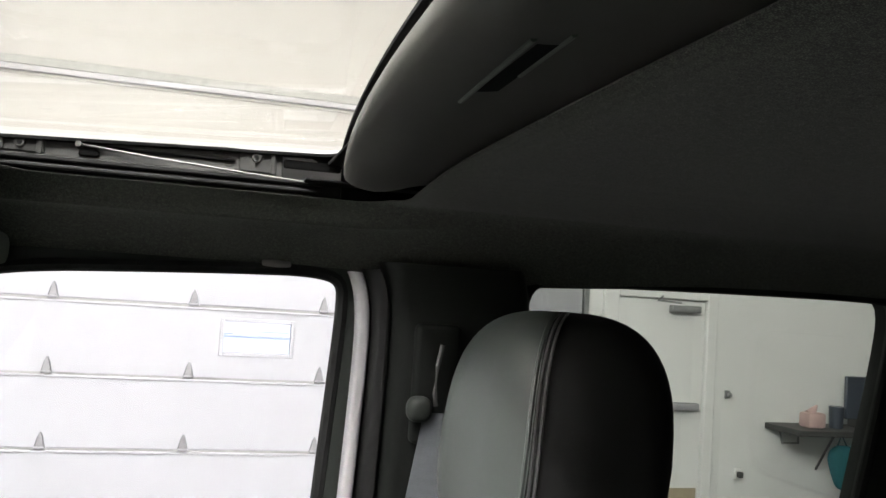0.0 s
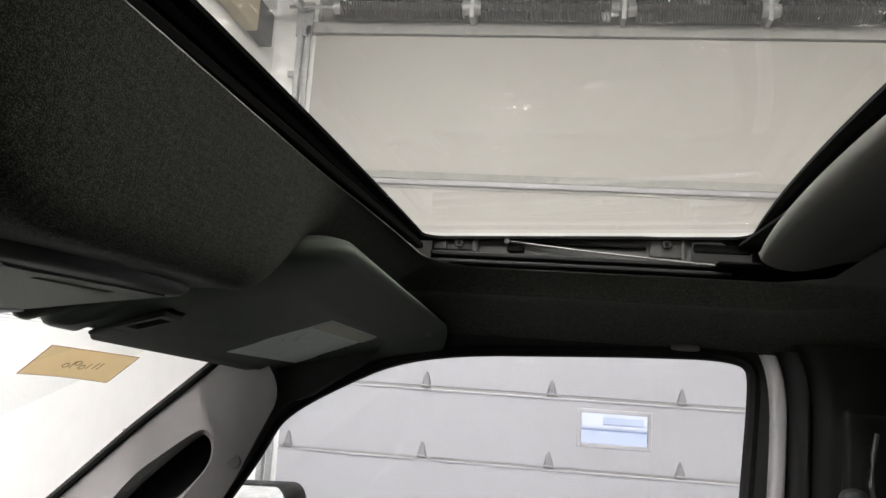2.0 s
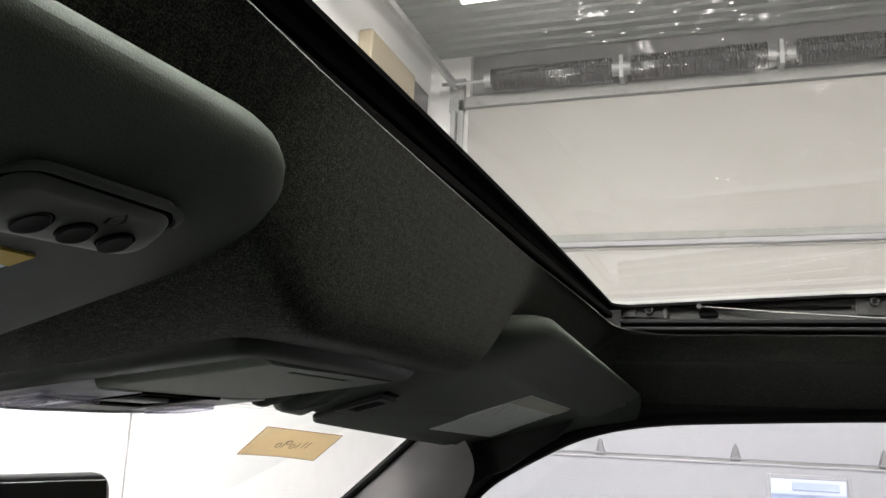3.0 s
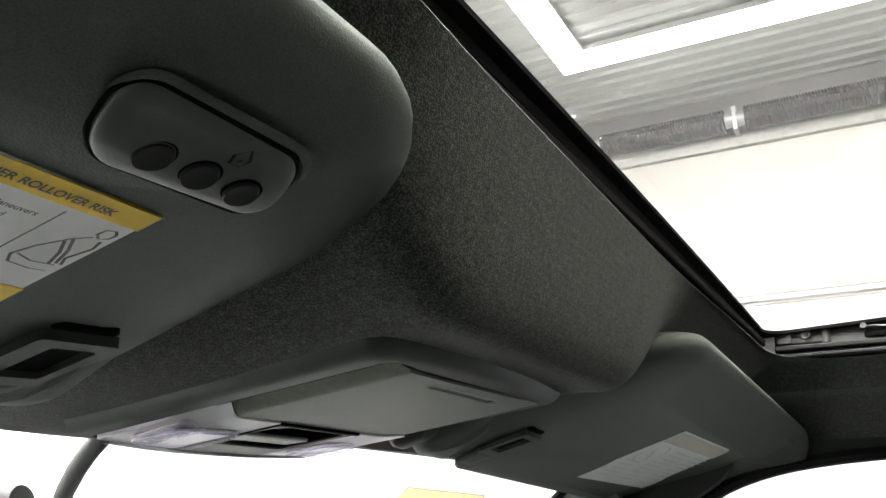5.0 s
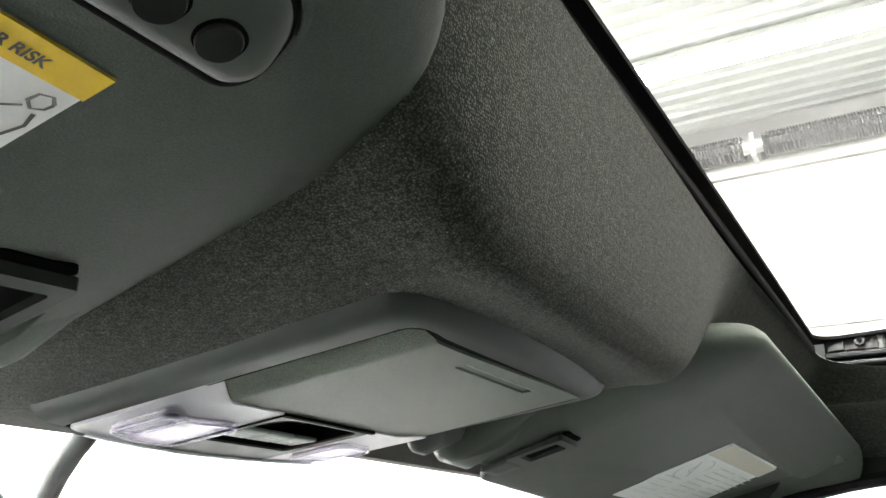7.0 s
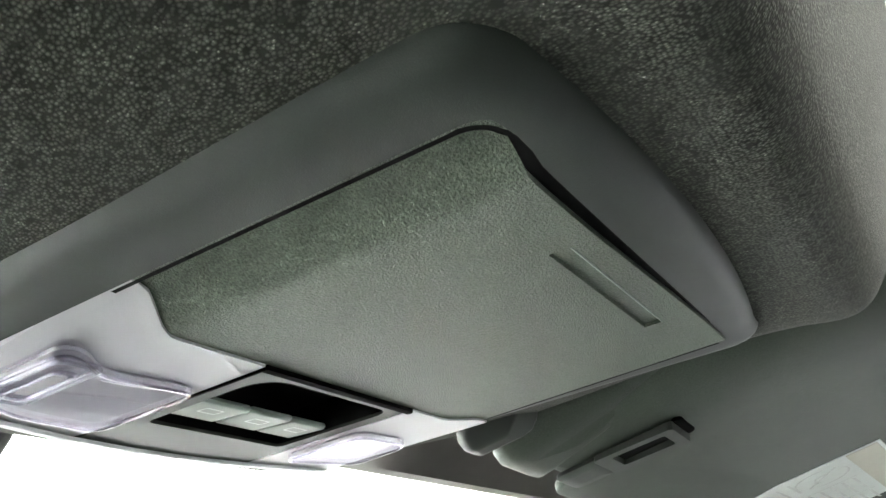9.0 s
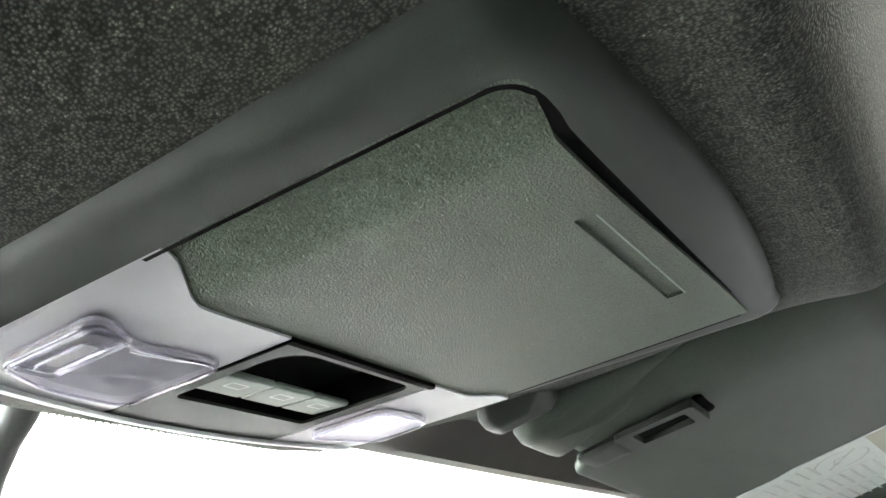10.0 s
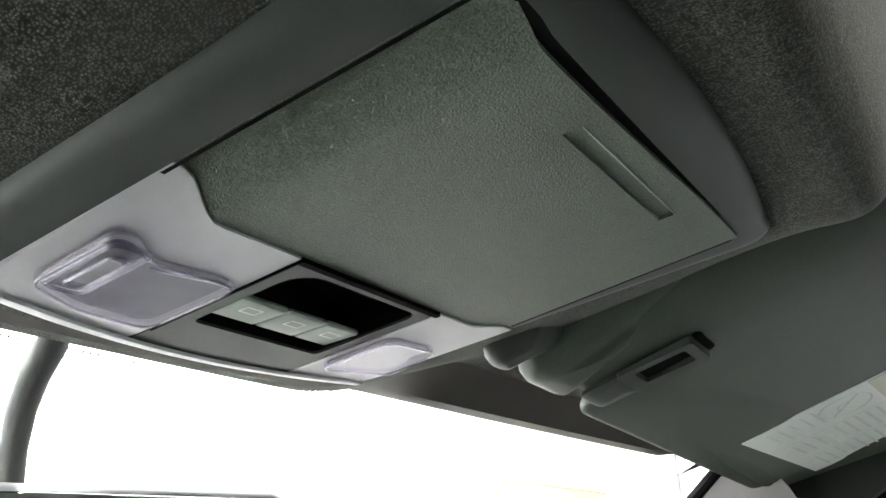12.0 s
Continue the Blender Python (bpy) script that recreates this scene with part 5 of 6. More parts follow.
def cab_side(side):
    sy = lambda y: y if side > 0 else 2 * YC - y
    place = lambda u, w, d: (u, sy(WY + d), w)
    for name, win, outer, c in (("front_door_frame", WIN, [(0.21, 0.55), (0.21, 1.715), (-0.41, 1.715), (-0.50, 1.655), (-1.085, 1.13), (-1.085, 0.55)], (-0.15, 1.40)),
                                ("rear_door_frame", RWIN, [(1.30, 0.55), (1.16, 1.72), (0.395, 1.72), (0.395, 0.55)], (0.70, 1.40))):
        v, f = ring_plate(rounded(win, 2), outer, c, place, 0.045, 220)
        ob = mesh_from(name, v, f, M_TRIM)
        tagged(ob, "dark trimmed cab door frame round a clear side window", "door frame", kind="structure")
        seal = rounded(win, 2)
        v, f = tube([(x, sy(WY + 0.004), z) for x, z in seal], 0.009, 8, True, Vector((0, 1, 0)))
        mesh_from("window_seal", v, f, M_BLACK, parent=ob, label="black rubber window seal")
        o = rounded(win, 2)
        v, f = [(x, sy(WY + 0.022), z) for x, z in o], [tuple(range(len(o)))]
        front = name.startswith("front")
        g = mesh_from("side_window", v, f, M_GLASS_SIDE if front else M_GLASS_REAR, False)
        g.visible_shadow = not front
        tagged(g, "clear side window glass in the cab door" if front else "tinted privacy glass in the rear cab door", "window glass", kind="structure")
    # pillar between the doors: bright painted edge, black strip, dark trim
    def column(name, x0, x1, y0, y1, mat, lean, bulge, text, top=1.70, mesh_r=0.006):
        rows = []
        for i in range(27):
            z = top - (top - 0.6) * (i / 26) ** 2.2
            k = 1 - math.exp(-(top - z) / 0.035)
            o = rrect(x0 + lean * (1.70 - z) - 0.02 * (1 - k), y0, x1 + lean * (1.70 - z) - 0.02 * (1 - k), y1, (mesh_r,) * 4, 4)
            rows.append([(x, sy(y - bulge * (1 - ((x - (x0 + x1) / 2) / (x1 - x0) * 2) ** 2)), z) for x, y in o])
        v, f = loft(rows, True, True)
        ob = mesh_from(name, v, f, mat)
        tagged(ob, text, name.replace("_", " "), kind="structure")
    column("pillar_edge", 0.197, 0.214, 1.170, 1.20, M_PILLARPAINT, -0.045, 0.0, "light painted edge of the middle pillar", 1.685)
    column("pillar_seal", 0.216, 0.235, 1.150, 1.21, M_BLACK, -0.035, 0.004, "black weatherstrip on the middle pillar", 1.69)
    column("pillar_trim", 0.236, 0.425, 1.135, 1.22, M_PILLARDARK, -0.03, 0.012, "dark plastic trim on the middle pillar", 1.70, 0.02)
    column("rear_pillar", 1.08, 1.34, 1.12, 1.23, M_PILLARDARK, -0.05, 0.01, "dark trim on the rear pillar", 1.72, 0.02)


cab_side(1)
cab_side(-1)


def rail_clip():
    t = thing("rail_clip", "small grey oval cap on the headliner rail", "trim cap")
    rows = []
    for r, d in ((1.0, -0.004), (1.0, 0.0015), (0.85, 0.003), (0.3, 0.0032)):
        rows.append([(0.083 + (0.0185 * r - 0.0) * math.cos(a) / max(abs(math.cos(a)), abs(math.sin(a))) ** 0.7, 1.186 + 0.002 * math.sin(a) * r - d, 1.688 + 0.0030 * r * math.sin(a) - d * 0.6) for a in [6.2832 * k / 24 for k in range(24)]])
    v, f = loft(rows, close_last=True)
    mesh_from("cap", v, f, M_PILLAR, parent=t)


rail_clip()


def a_pillar():
    """Front pillar trim with its grab handle; a black sheet behind the slot stands for its shade."""
    t = thing("pillar_trim_handle", "grey plastic windshield pillar trim with an open grab handle", "pillar trim")
    outer = [(-0.462, 1.640), (-0.505, 1.652), (-0.640, 1.535), (-0.78, 1.40), (-0.95, 1.235), (-1.0, 1.10), (-0.70, 1.10), (-0.575, 1.36), (-0.505, 1.46), (-0.468, 1.54), (-0.440, 1.590)]
    slot = rounded([(-0.553, 1.534), (-0.535, 1.531), (-0.530, 1.512), (-0.537, 1.486), (-0.588, 1.430), (-0.680, 1.345), (-0.725, 1.345), (-0.648, 1.445)], 2)
    outer = rounded(outer, 2)
    def skin(u, w, d):
        # convex across its width
        a = (u + 0.533) * 0.72 + (w - 1.63) * -0.70
        y = 1.140 + 2.2 * (a - 0.03) ** 2 + d
        return (u, y, w)
    v, f = ring_plate(slot, outer, (-0.60, 1.447), skin, 0.035, 160, 0.008)
    mesh_from("trim_shell", v, f, M_PILLAR, parent=t)
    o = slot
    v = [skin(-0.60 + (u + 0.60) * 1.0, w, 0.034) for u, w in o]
    mesh_from("handle_well", v, [tuple(range(len(v)))], M_VOID, False, t, "black sheet for the shaded space behind the grab handle")
    v, f = tube([skin(u, w, -0.001) for u, w in ((-0.492, 1.652), (-0.52, 1.640), (-0.640, 1.533), (-0.78, 1.398), (-0.95, 1.232))], 0.006, 8)
    mesh_from("edge_seal", v, f, M_BLACK, parent=t, label="black edge along the glass")
    part("screw_cap", rod_bm(skin(-0.500, 1.500, 0.002), skin(-0.500, 1.500, -0.0012), 0.010, 0.009, 18), M_DASH, t)
    corner = rounded([(-0.475, 1.690), (-0.475, 1.655), (-0.445, 1.590), (-0.425, 1.582), (-0.37, 1.620), (-0.33, 1.645), (-0.30, 1.690)], 1)
    v, f = loft([[(u, 1.178, w) for u, w in corner], [(u, 1.20, w) for u, w in corner]], True, True)
    mesh_from("corner_trim", v, f, M_TRIM, parent=t, label="dark corner trim under the headliner")
    # outer pillar skin closes the gap to the door
    rows = []
    for k in range(9):
        z = 1.70 - 0.6 * k / 8
        x = -0.47 - (1.70 - z) * 1.03
        rows.append([(x + 0.012, 1.175, z), (x + 0.06, 1.215, z), (x + 0.05, 1.25, z), (x - 0.012, 1.21, z)])
    v, f = loft(rows, True, True)
    ob = mesh_from("front_pillar", v, f, M_VOID)
    tagged(ob, "black outer windshield pillar", "pillar", kind="structure")


a_pillar()


def door_mirror():
    t = thing("door_mirror", "large black-framed towing door mirror outside the window", "door mirror")
    m = pose(-0.590, 1.50, 1.306, 0, -5, -22)
    o = rrect(-0.088, -0.120, 0.088, 0.118, (0.02, 0.02, 0.028, 0.02), 8)
    rows = []
    for inset, d in ((0.020, 0.075), (0.002, 0.05), (0.0, 0.02), (0.0, 0.002), (0.002, -0.003), (0.005, -0.004), (0.007, 0.001)):
        rows.append([m @ Vector((x * (1 - inset / 0.09), d, y * (1 - inset / 0.12))) for x, y in o])
    v, f = loft(rows, close_first=True)
    mesh_from("housing", v, f, M_BLACK, parent=t)
    i = [m @ Vector((x * 0.93, 0.0005, y * 0.945)) for x, y in o]
    mesh_from("mirror_glass", i, [tuple(range(len(i)))], M_MIRROR, False, t)
    v, f = tube([(-0.62, 1.46, 1.25), (-0.66, 1.35, 1.20), (-0.70, 1.22, 1.15)], 0.03, 10)
    mesh_from("arm", v, f, M_GLOSSBLACK, parent=t)


door_mirror()


# ---- passenger seat and belt ----
def superbox(cx, cy, cz, hx, hy, hz, p=3.2, nu=40, nv=28, shape=None):
    rows = []
    def sp(a, e):
        return math.copysign(abs(a) ** (2 / e), a)
    for i in range(nv + 1):
        w = -math.pi / 2 + math.pi * i / nv
        row = []
        for k in range(nu):
            a = 6.2832 * k / nu
            x, y, z = hx * sp(math.cos(w), p) * sp(math.cos(a), p), hy * sp(math.cos(w), p) * sp(math.sin(a), p), hz * sp(math.sin(w), p)
            if shape:
                x, y, z = shape(x, y, z)
            row.append((cx + x, cy + y, cz + z))
        rows.append(row)
    return loft(rows, True, True)


def front_seat(side):
    t = thing("front_seat", "black leather front seat with a stitched headrest", "seat", "front seats")
    yc = YC + 0.365 if side > 0 else YC - 0.365
    lean = lambda x, y, z: (x + 0.10 * z, y * (1 - 0.10 * max(0, z) / 0.1), z)
    v, f = superbox(0.334, yc + 0.008, 1.523, 0.084, 0.163, 0.129, 3.0, shape=lean)
    h = mesh_from("headrest", v, f, M_LEATHER, parent=t, label="black leather headrest with double stitching")
    # All but the front face gets a darker copy: shade put into the colour.
    h.data.materials.append(M_SIDESHADE)
    for p in h.data.polygons:
        p.material_index = 0 if 15 <= p.index % 40 < 25 else 1
    for off in (0.0, 0.006, 0.011):
        pts = []
        for i in range(40):
            w = -1.35 + 2.7 * i / 39
            z = 0.1275 * math.copysign(abs(math.sin(w)) ** (2 / 3.4), math.sin(w))
            rr = abs(math.cos(w)) ** (2 / 3.4)
            x, y = -0.0690 * rr + off - 0.002 - 0.006 * math.cos(w * 1.16), -0.1455 * rr * (1 - 0.07) + 0.004 * math.cos(w * 1.16)
            x, y, z = lean(x, y, z)
            pts.append((0.334 + x + 0.002, yc + 0.008 + y * 1.085, 1.523 + z * 1.015))
        v, f = tube(pts, 0.0014 if off else 0.0022, 6)
        mesh_from("seam" if off else "piping", v, f, M_THREAD if off else M_LEATHER, parent=h)
    for dy in (-0.07, 0.07):
        part("headrest_post", rod_bm((0.325, yc + dy, 1.30), (0.325, yc + dy, 1.45), 0.007), M_STEEL, t)
    v, f = superbox(0.345, yc, 1.02, 0.085, 0.255, 0.36, 4.0, shape=lambda x, y, z: (x + 0.16 * z, y * (1 - 0.18 * max(0, z) / 0.36), z))
    mesh_from("seat_back", v, f, M_LEATHER, parent=t)
    v, f = superbox(0.02, yc, 0.72, 0.27, 0.26, 0.09, 4.0)
    mesh_from("seat_cushion", v, f, M_LEATHER, parent=t)
    part("seat_base", box_bm(-0.18, yc - 0.2, 0.45, 0.24, yc + 0.2, 0.64, 0.02), M_TRIM, t)


front_seat(1)
front_seat(-1)


def seat_belt():
    t = thing("seat_belt", "dark grey seat belt hanging from a pillar guide", "seat belt")
    bm = box_bm(0.255, 1.108, 1.475, 0.315, 1.128, 1.625, 0.008, 3)
    part("slide_cover", bm, M_PILLARDARK, t)
    v, f = superbox(0.262, 1.100, 1.520, 0.016, 0.014, 0.016, 2.6, 18, 12)
    mesh_from("guide_knob", v, f, M_TRIM, parent=t)
    v, f = tube([(0.286, 1.096, 1.60), (0.281, 1.094, 1.575), (0.279, 1.094, 1.54), (0.282, 1.095, 1.525)], 0.0028, 8)
    mesh_from("guide_loop", v, f, M_STEELDARK, parent=t)
    rows = []
    for k in range(14):
        z = 1.515 - 0.065 * k
        x = 0.272 - 0.010 * k
        y = 1.105 + 0.001 * k
        rows.append([(x - 0.002, y - 0.001, z), (x + 0.046, y - 0.006, z), (x + 0.046, y - 0.004, z), (x - 0.002, y + 0.001, z)])
    v, f = loft(rows, True, True)
    mesh_from("webbing", v, f, material("belt_webbing", (0.055, 0.06, 0.065), 0.75, scale=300, vary=0.2, grain=0.4, grain_scale=900, stretch=(1, 1, 4)), parent=t)


seat_belt()


# plain lower shell that closes the cab
def cab_shell():
    # Dashboard is out of view; its lighter grey bounces light onto the console.
    for name, b, text in (("cab_floor", (-1.3, -0.25, 0.44, 1.75, 1.25, 0.46), "dark carpeted cab floor"),
                          ("dashboard", (-1.28, -0.2, 0.46, -0.86, 1.2, 1.10), "grey dashboard under the windshield")):
        ob = part(name, box_bm(*b, 0.01, 2), M_DASH if name == "dashboard" else M_TRIM, None)
        tagged(ob, text, name.replace("_", " "), kind="structure")
    win = rrect(-0.08, 1.16, 1.08, 1.62, (0.08,) * 4, 8)
    v, f = ring_plate(win, rrect(-0.24, 0.46, 1.24, 1.74, (0.01,) * 4, 4), (0.5, 1.39), lambda u, w, d: (1.76 + d, u, w), 0.03, 160, 0.006)
    ob = mesh_from("cab_back_wall", v, f, M_TRIM)
    tagged(ob, "dark rear wall of the cab round its window", "cab back wall", kind="structure")
    g = mesh_from("rear_window", [(1.782, u, w) for u, w in win], [tuple(range(len(win)))], M_GLASS_REAR, False)
    g.visible_shadow = False
    tagged(g, "tinted rear window glass of the cab", "window glass", kind="structure")


cab_shell()


# Unseen hood, added to bounce light up through the windshield.
def hood():
    rows = []
    for i in range(9):
        x = -1.18 - 1.15 * i / 8
        rows.append([(x, YC + 0.80 * (k / 8 - 1), 1.17 - 0.06 * (i / 8) ** 2 - 0.10 * abs(k / 8 - 1) ** 4 + 0.015 * math.cos(3 * (k / 8 - 1))) for k in range(17)])
    v, f = loft(rows, closed=False)
    ob = mesh_from("hood", v, f, M_PAINT)
    tagged(ob, "silver painted pickup hood ahead of the windshield", "hood", kind="structure")


hood()


def pickup_body():
    """Plain outer panels and wheels that carry the cab."""
    t = thing("pickup_body", "silver pickup body panels on black tyres, standing on concrete", "vehicle body")
    def side_panel(name, x0, x1, zt, zb, wx, y):
        pts = [(x0, zt), (x1, zt), (x1, zb)]
        pts += [(wx + 0.47 * math.cos(a), 0.38 + 0.47 * math.sin(a)) for a in [radians(10 + 160 * i / 16) for i in range(17)]]
        pts += [(x0, zb)]
        bm = bmesh.new()
        face = bm.faces.new([bm.verts.new((px, y - 0.015, pz)) for px, pz in pts])
        for g in bmesh.ops.extrude_face_region(bm, geom=[face])["geom"]:
            if isinstance(g, bmesh.types.BMVert):
                g.co.y += 0.03
        bmesh.ops.recalc_face_normals(bm, faces=bm.faces)
        part(name, bm, M_PAINT, t)
    for y in (YC - 0.80, YC + 0.80):
        side_panel("front_fender", -2.33, -1.12, 1.07, 0.46, -1.72, y)
        side_panel("bed_side", 1.84, 3.62, 1.12, 0.46, 2.75, y)
        part("rocker_panel", box_bm(-1.10, y - 0.03, 0.40, 1.82, y + 0.03, 0.56, 0.015, 2), M_PAINT, t)
    part("front_panel", box_bm(-2.345, YC - 0.78, 0.62, -2.315, YC + 0.78, 1.08, 0.01, 2), M_PAINT, t)
    part("grille", box_bm(-2.36, YC - 0.52, 0.72, -2.346, YC + 0.52, 1.00, 0.01, 2), M_BLACK, t, "black grille")
    part("bumper", box_bm(-2.42, YC - 0.84, 0.42, -2.33, YC + 0.84, 0.60, 0.03, 3), M_DARK, t, "dark bumper")
    part("tailgate", box_bm(3.59, YC - 0.78, 0.62, 3.63, YC + 0.78, 1.12, 0.01, 2), M_PAINT, t)
    part("bed_floor", box_bm(1.84, YC - 0.78, 0.60, 3.59, YC + 0.78, 0.63, 0.005, 1), M_DARK, t)
    part("frame_rail", box_bm(-2.30, YC - 0.45, 0.36, 3.55, YC + 0.45, 0.44, 0.01, 1), M_DARK, t)
    for wx in (-1.72, 2.75):
        for y in (YC - 0.66, YC + 0.66):
            rows = []
            for r, d in ((0.24, -0.12), (0.36, -0.135), (0.395, -0.11), (0.40, 0.0), (0.395, 0.11), (0.36, 0.135), (0.24, 0.12)):
                rows.append([(wx + r * math.cos(a), y + d, 0.38 + r * math.sin(a)) for a in [6.2832 * k / 40 for k in range(40)]])
            v, f = loft(rows, True, True)
            wheel = mesh_from("wheel", v, f, M_BLACK, parent=t, label="black tyre")
            out = 0.122 if y > YC else -0.122
            part("rim", rod_bm((wx, y, 0.38), (wx, y + out, 0.38), 0.235, 0.21, 28), M_GALV, wheel, "grey steel rim")


pickup_body()


# ---- the shop ----
DY = 6.60            # plane of the sectional door
FOOT = -0.107        # foot of the lowest section
SECT = 0.531         # height of a door section
CEIL = 4.86


def shop_room():
    # Floor, far and back walls are out of view, darkened to cut bounced light.
    fl = part("floor", box_bm(-2.77, -12.2, -0.20, 9.2, 7.4, -0.02), M_CONCRETE, None)
    tagged(fl, "grey sealed concrete shop floor", "floor", kind="structure")
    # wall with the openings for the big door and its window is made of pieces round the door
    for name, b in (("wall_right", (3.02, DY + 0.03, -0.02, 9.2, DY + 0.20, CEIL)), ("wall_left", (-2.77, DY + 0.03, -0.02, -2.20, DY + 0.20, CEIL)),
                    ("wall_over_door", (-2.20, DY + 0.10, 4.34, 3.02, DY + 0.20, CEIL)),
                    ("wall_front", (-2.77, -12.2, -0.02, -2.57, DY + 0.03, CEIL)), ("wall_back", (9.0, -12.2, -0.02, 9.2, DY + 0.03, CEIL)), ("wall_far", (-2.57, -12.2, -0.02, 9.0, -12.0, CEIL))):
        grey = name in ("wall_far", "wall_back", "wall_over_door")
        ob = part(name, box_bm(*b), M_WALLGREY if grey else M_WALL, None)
        tagged(ob, "grey shop wall" if grey else "white painted shop wall", "wall", kind="structure")
    # ribbed ceiling sheet, ribs along x
    prof, y = [], -12.2
    while y < 7.0:
        prof += [(y, 0.0), (y + 0.098, 0.0), (y + 0.110, -0.024), (y + 0.130, -0.024), (y + 0.142, 0.0)]
        y += 0.152
    rows = [[(x, yy, CEIL + dz) for yy, dz in prof] for x in (-2.77, 9.2)]
    v, f = loft(rows, closed=False)
    ob = mesh_from("ceiling", v, f, M_CEIL, False)
    tagged(ob, "white ribbed metal ceiling sheet", "ceiling", kind="structure")
    deck = part("roof_deck", box_bm(-2.77, -12.2, CEIL + 0.02, 9.2, 7.4, CEIL + 0.06), M_CEIL, None)
    tagged(deck, "closed deck above the ceiling sheet", "ceiling", kind="structure")
    # seam strip and a small box on the wall ahead
    seam = part("wall_seam", box_bm(-2.5705, 3.105, 0.0, -2.566, 3.114, CEIL), M_JOINT, None)
    tagged(seam, "thin dark joint between wall panels", "wall joint", kind="structure")


shop_room()


def hinge(parent, x, z):
    bm = bmesh.new()
    vs = [bm.verts.new(p) for p in ((x - 0.040, DY - 0.004, z), (x + 0.040, DY - 0.004, z), (x + 0.018, DY - 0.004, z + 0.085), (x + 0.004, DY - 0.004, z + 0.115), (x - 0.004, DY - 0.004, z + 0.115), (x - 0.018, DY - 0.004, z + 0.085))]
    face = bm.faces.new(vs)
    ext = bmesh.ops.extrude_face_region(bm, geom=[face])["geom"]
    for g in ext:
        if isinstance(g, bmesh.types.BMVert):
            g.co.y -= 0.022
            g.co.x = x + (g.co.x - x) * 0.7
    bmesh.ops.recalc_face_normals(bm, faces=bm.faces)
    h = part("hinge", bm, M_HINGE, parent, "grey steel hinge", False)
    part("knuckle", rod_bm((x - 0.034, DY - 0.024, z + 0.004), (x + 0.034, DY - 0.024, z + 0.004), 0.011, None, 8), M_HINGE, h)


def sectional_door():
    t = thing("overhead_door", "white insulated sectional overhead door with steel hinges and one small window", "overhead door")
    x0, x1 = -2.20, 3.02
    wx0, wx1, wz0, wz1 = 0.135, 0.625, 1.160, 1.385
    for k in range(7):
        z0, z1 = FOOT + k * SECT + 0.012, FOOT + (k + 1) * SECT - 0.012
        mat = M_DOORSKIN if k < 5 else M_DOORTOP
        if k == 6:
            z1 = 4.335
        bm = bmesh.new()
        if z0 < wz0 and z1 > wz1:
            for b in ((x0, z0, wx0, z1), (wx1, z0, x1, z1), (wx0, z0, wx1, wz0), (wx0, wz1, wx1, z1)):
                box_bm(b[0], DY, b[1], b[2], DY + 0.045, b[3], 0, 1, bm)
        else:
            box_bm(x0, DY, z0, x1, DY + 0.045, z1, 0.004, 1, bm)
        part("section", bm, mat, t, "", False)
        if k < 6:
            j = part("joint", box_bm(x0, DY + 0.010, z1 - 0.002, x1, DY + 0.040, z1 + 0.026), M_JOINT if k != 6 else mat, t, "", False)
            if k < 6:
                part("joint_lip", box_bm(x0, DY - 0.012, z1 - 0.012, x1, DY + 0.012, z1 + (0.004 if k < 5 else 0.012), 0.003, 1), mat, t, "", False)
            if k < 4:
                for hx in (-1.058, -0.095, 0.864, 1.82, -2.12, 2.90):
                    hinge(t, hx, z1 + 0.020)
    # wide seal and white strut below the upper panel
    part("strut", box_bm(x0, DY - 0.05, 3.078, x1, DY + 0.005, 3.118, 0.006, 2), M_DOORSKIN, t, "white horizontal strut")
    part("seal_strip", box_bm(x0, DY - 0.022, 3.126, x1, DY + 0.005, 3.190, 0.004, 1), M_JOINT, t, "grey seal strip")
    w = part("door_window", box_bm(wx0 - 0.03, DY - 0.008, wz0 - 0.03, wx0, DY + 0.02, wz1 + 0.03, 0.004, 1), M_DOORSKIN, t, "small window with a white frame")
    for b in ((wx1, wz0 - 0.03, wx1 + 0.03, wz1 + 0.03), (wx0, wz0 - 0.03, wx1, wz0), (wx0, wz1, wx1, wz1 + 0.03)):
        part("window_frame", box_bm(b[0], DY - 0.008, b[1], b[2], DY + 0.02, b[3], 0.004, 1), M_DOORSKIN, w, "", False)
    g = part("pane", box_bm(wx0, DY + 0.012, wz0, wx1, DY + 0.016, wz1), M_GLASS_SIDE, w, "", False)
    g.visible_shadow = False


sectional_door()


def yard():
    gr = part("ground", box_bm(-400, DY + 0.4, -0.25, 400, 900, -0.21), M_SNOW, None)
    tagged(gr, "snow-covered yard outside the shop", "ground", kind="structure")
    # Added sheet that glows on its own, standing for daylight.
    b = part("backdrop", box_bm(-90, 60, -0.2, 90, 60.5, 30), M_GLOW_BACKDROP, None)
    tagged(b, "glowing pale sheet in place of daylight beyond the yard", "backdrop", kind="structure")
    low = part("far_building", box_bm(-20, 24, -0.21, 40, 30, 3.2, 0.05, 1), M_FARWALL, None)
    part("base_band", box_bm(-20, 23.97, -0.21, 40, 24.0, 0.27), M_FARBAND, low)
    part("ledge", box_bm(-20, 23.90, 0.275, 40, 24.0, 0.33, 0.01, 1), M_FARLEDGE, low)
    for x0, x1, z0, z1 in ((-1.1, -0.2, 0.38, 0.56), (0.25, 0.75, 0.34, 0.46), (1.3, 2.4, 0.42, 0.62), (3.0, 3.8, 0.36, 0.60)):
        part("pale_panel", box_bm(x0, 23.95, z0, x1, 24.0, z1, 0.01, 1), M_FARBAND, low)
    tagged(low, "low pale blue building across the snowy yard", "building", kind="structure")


yard()


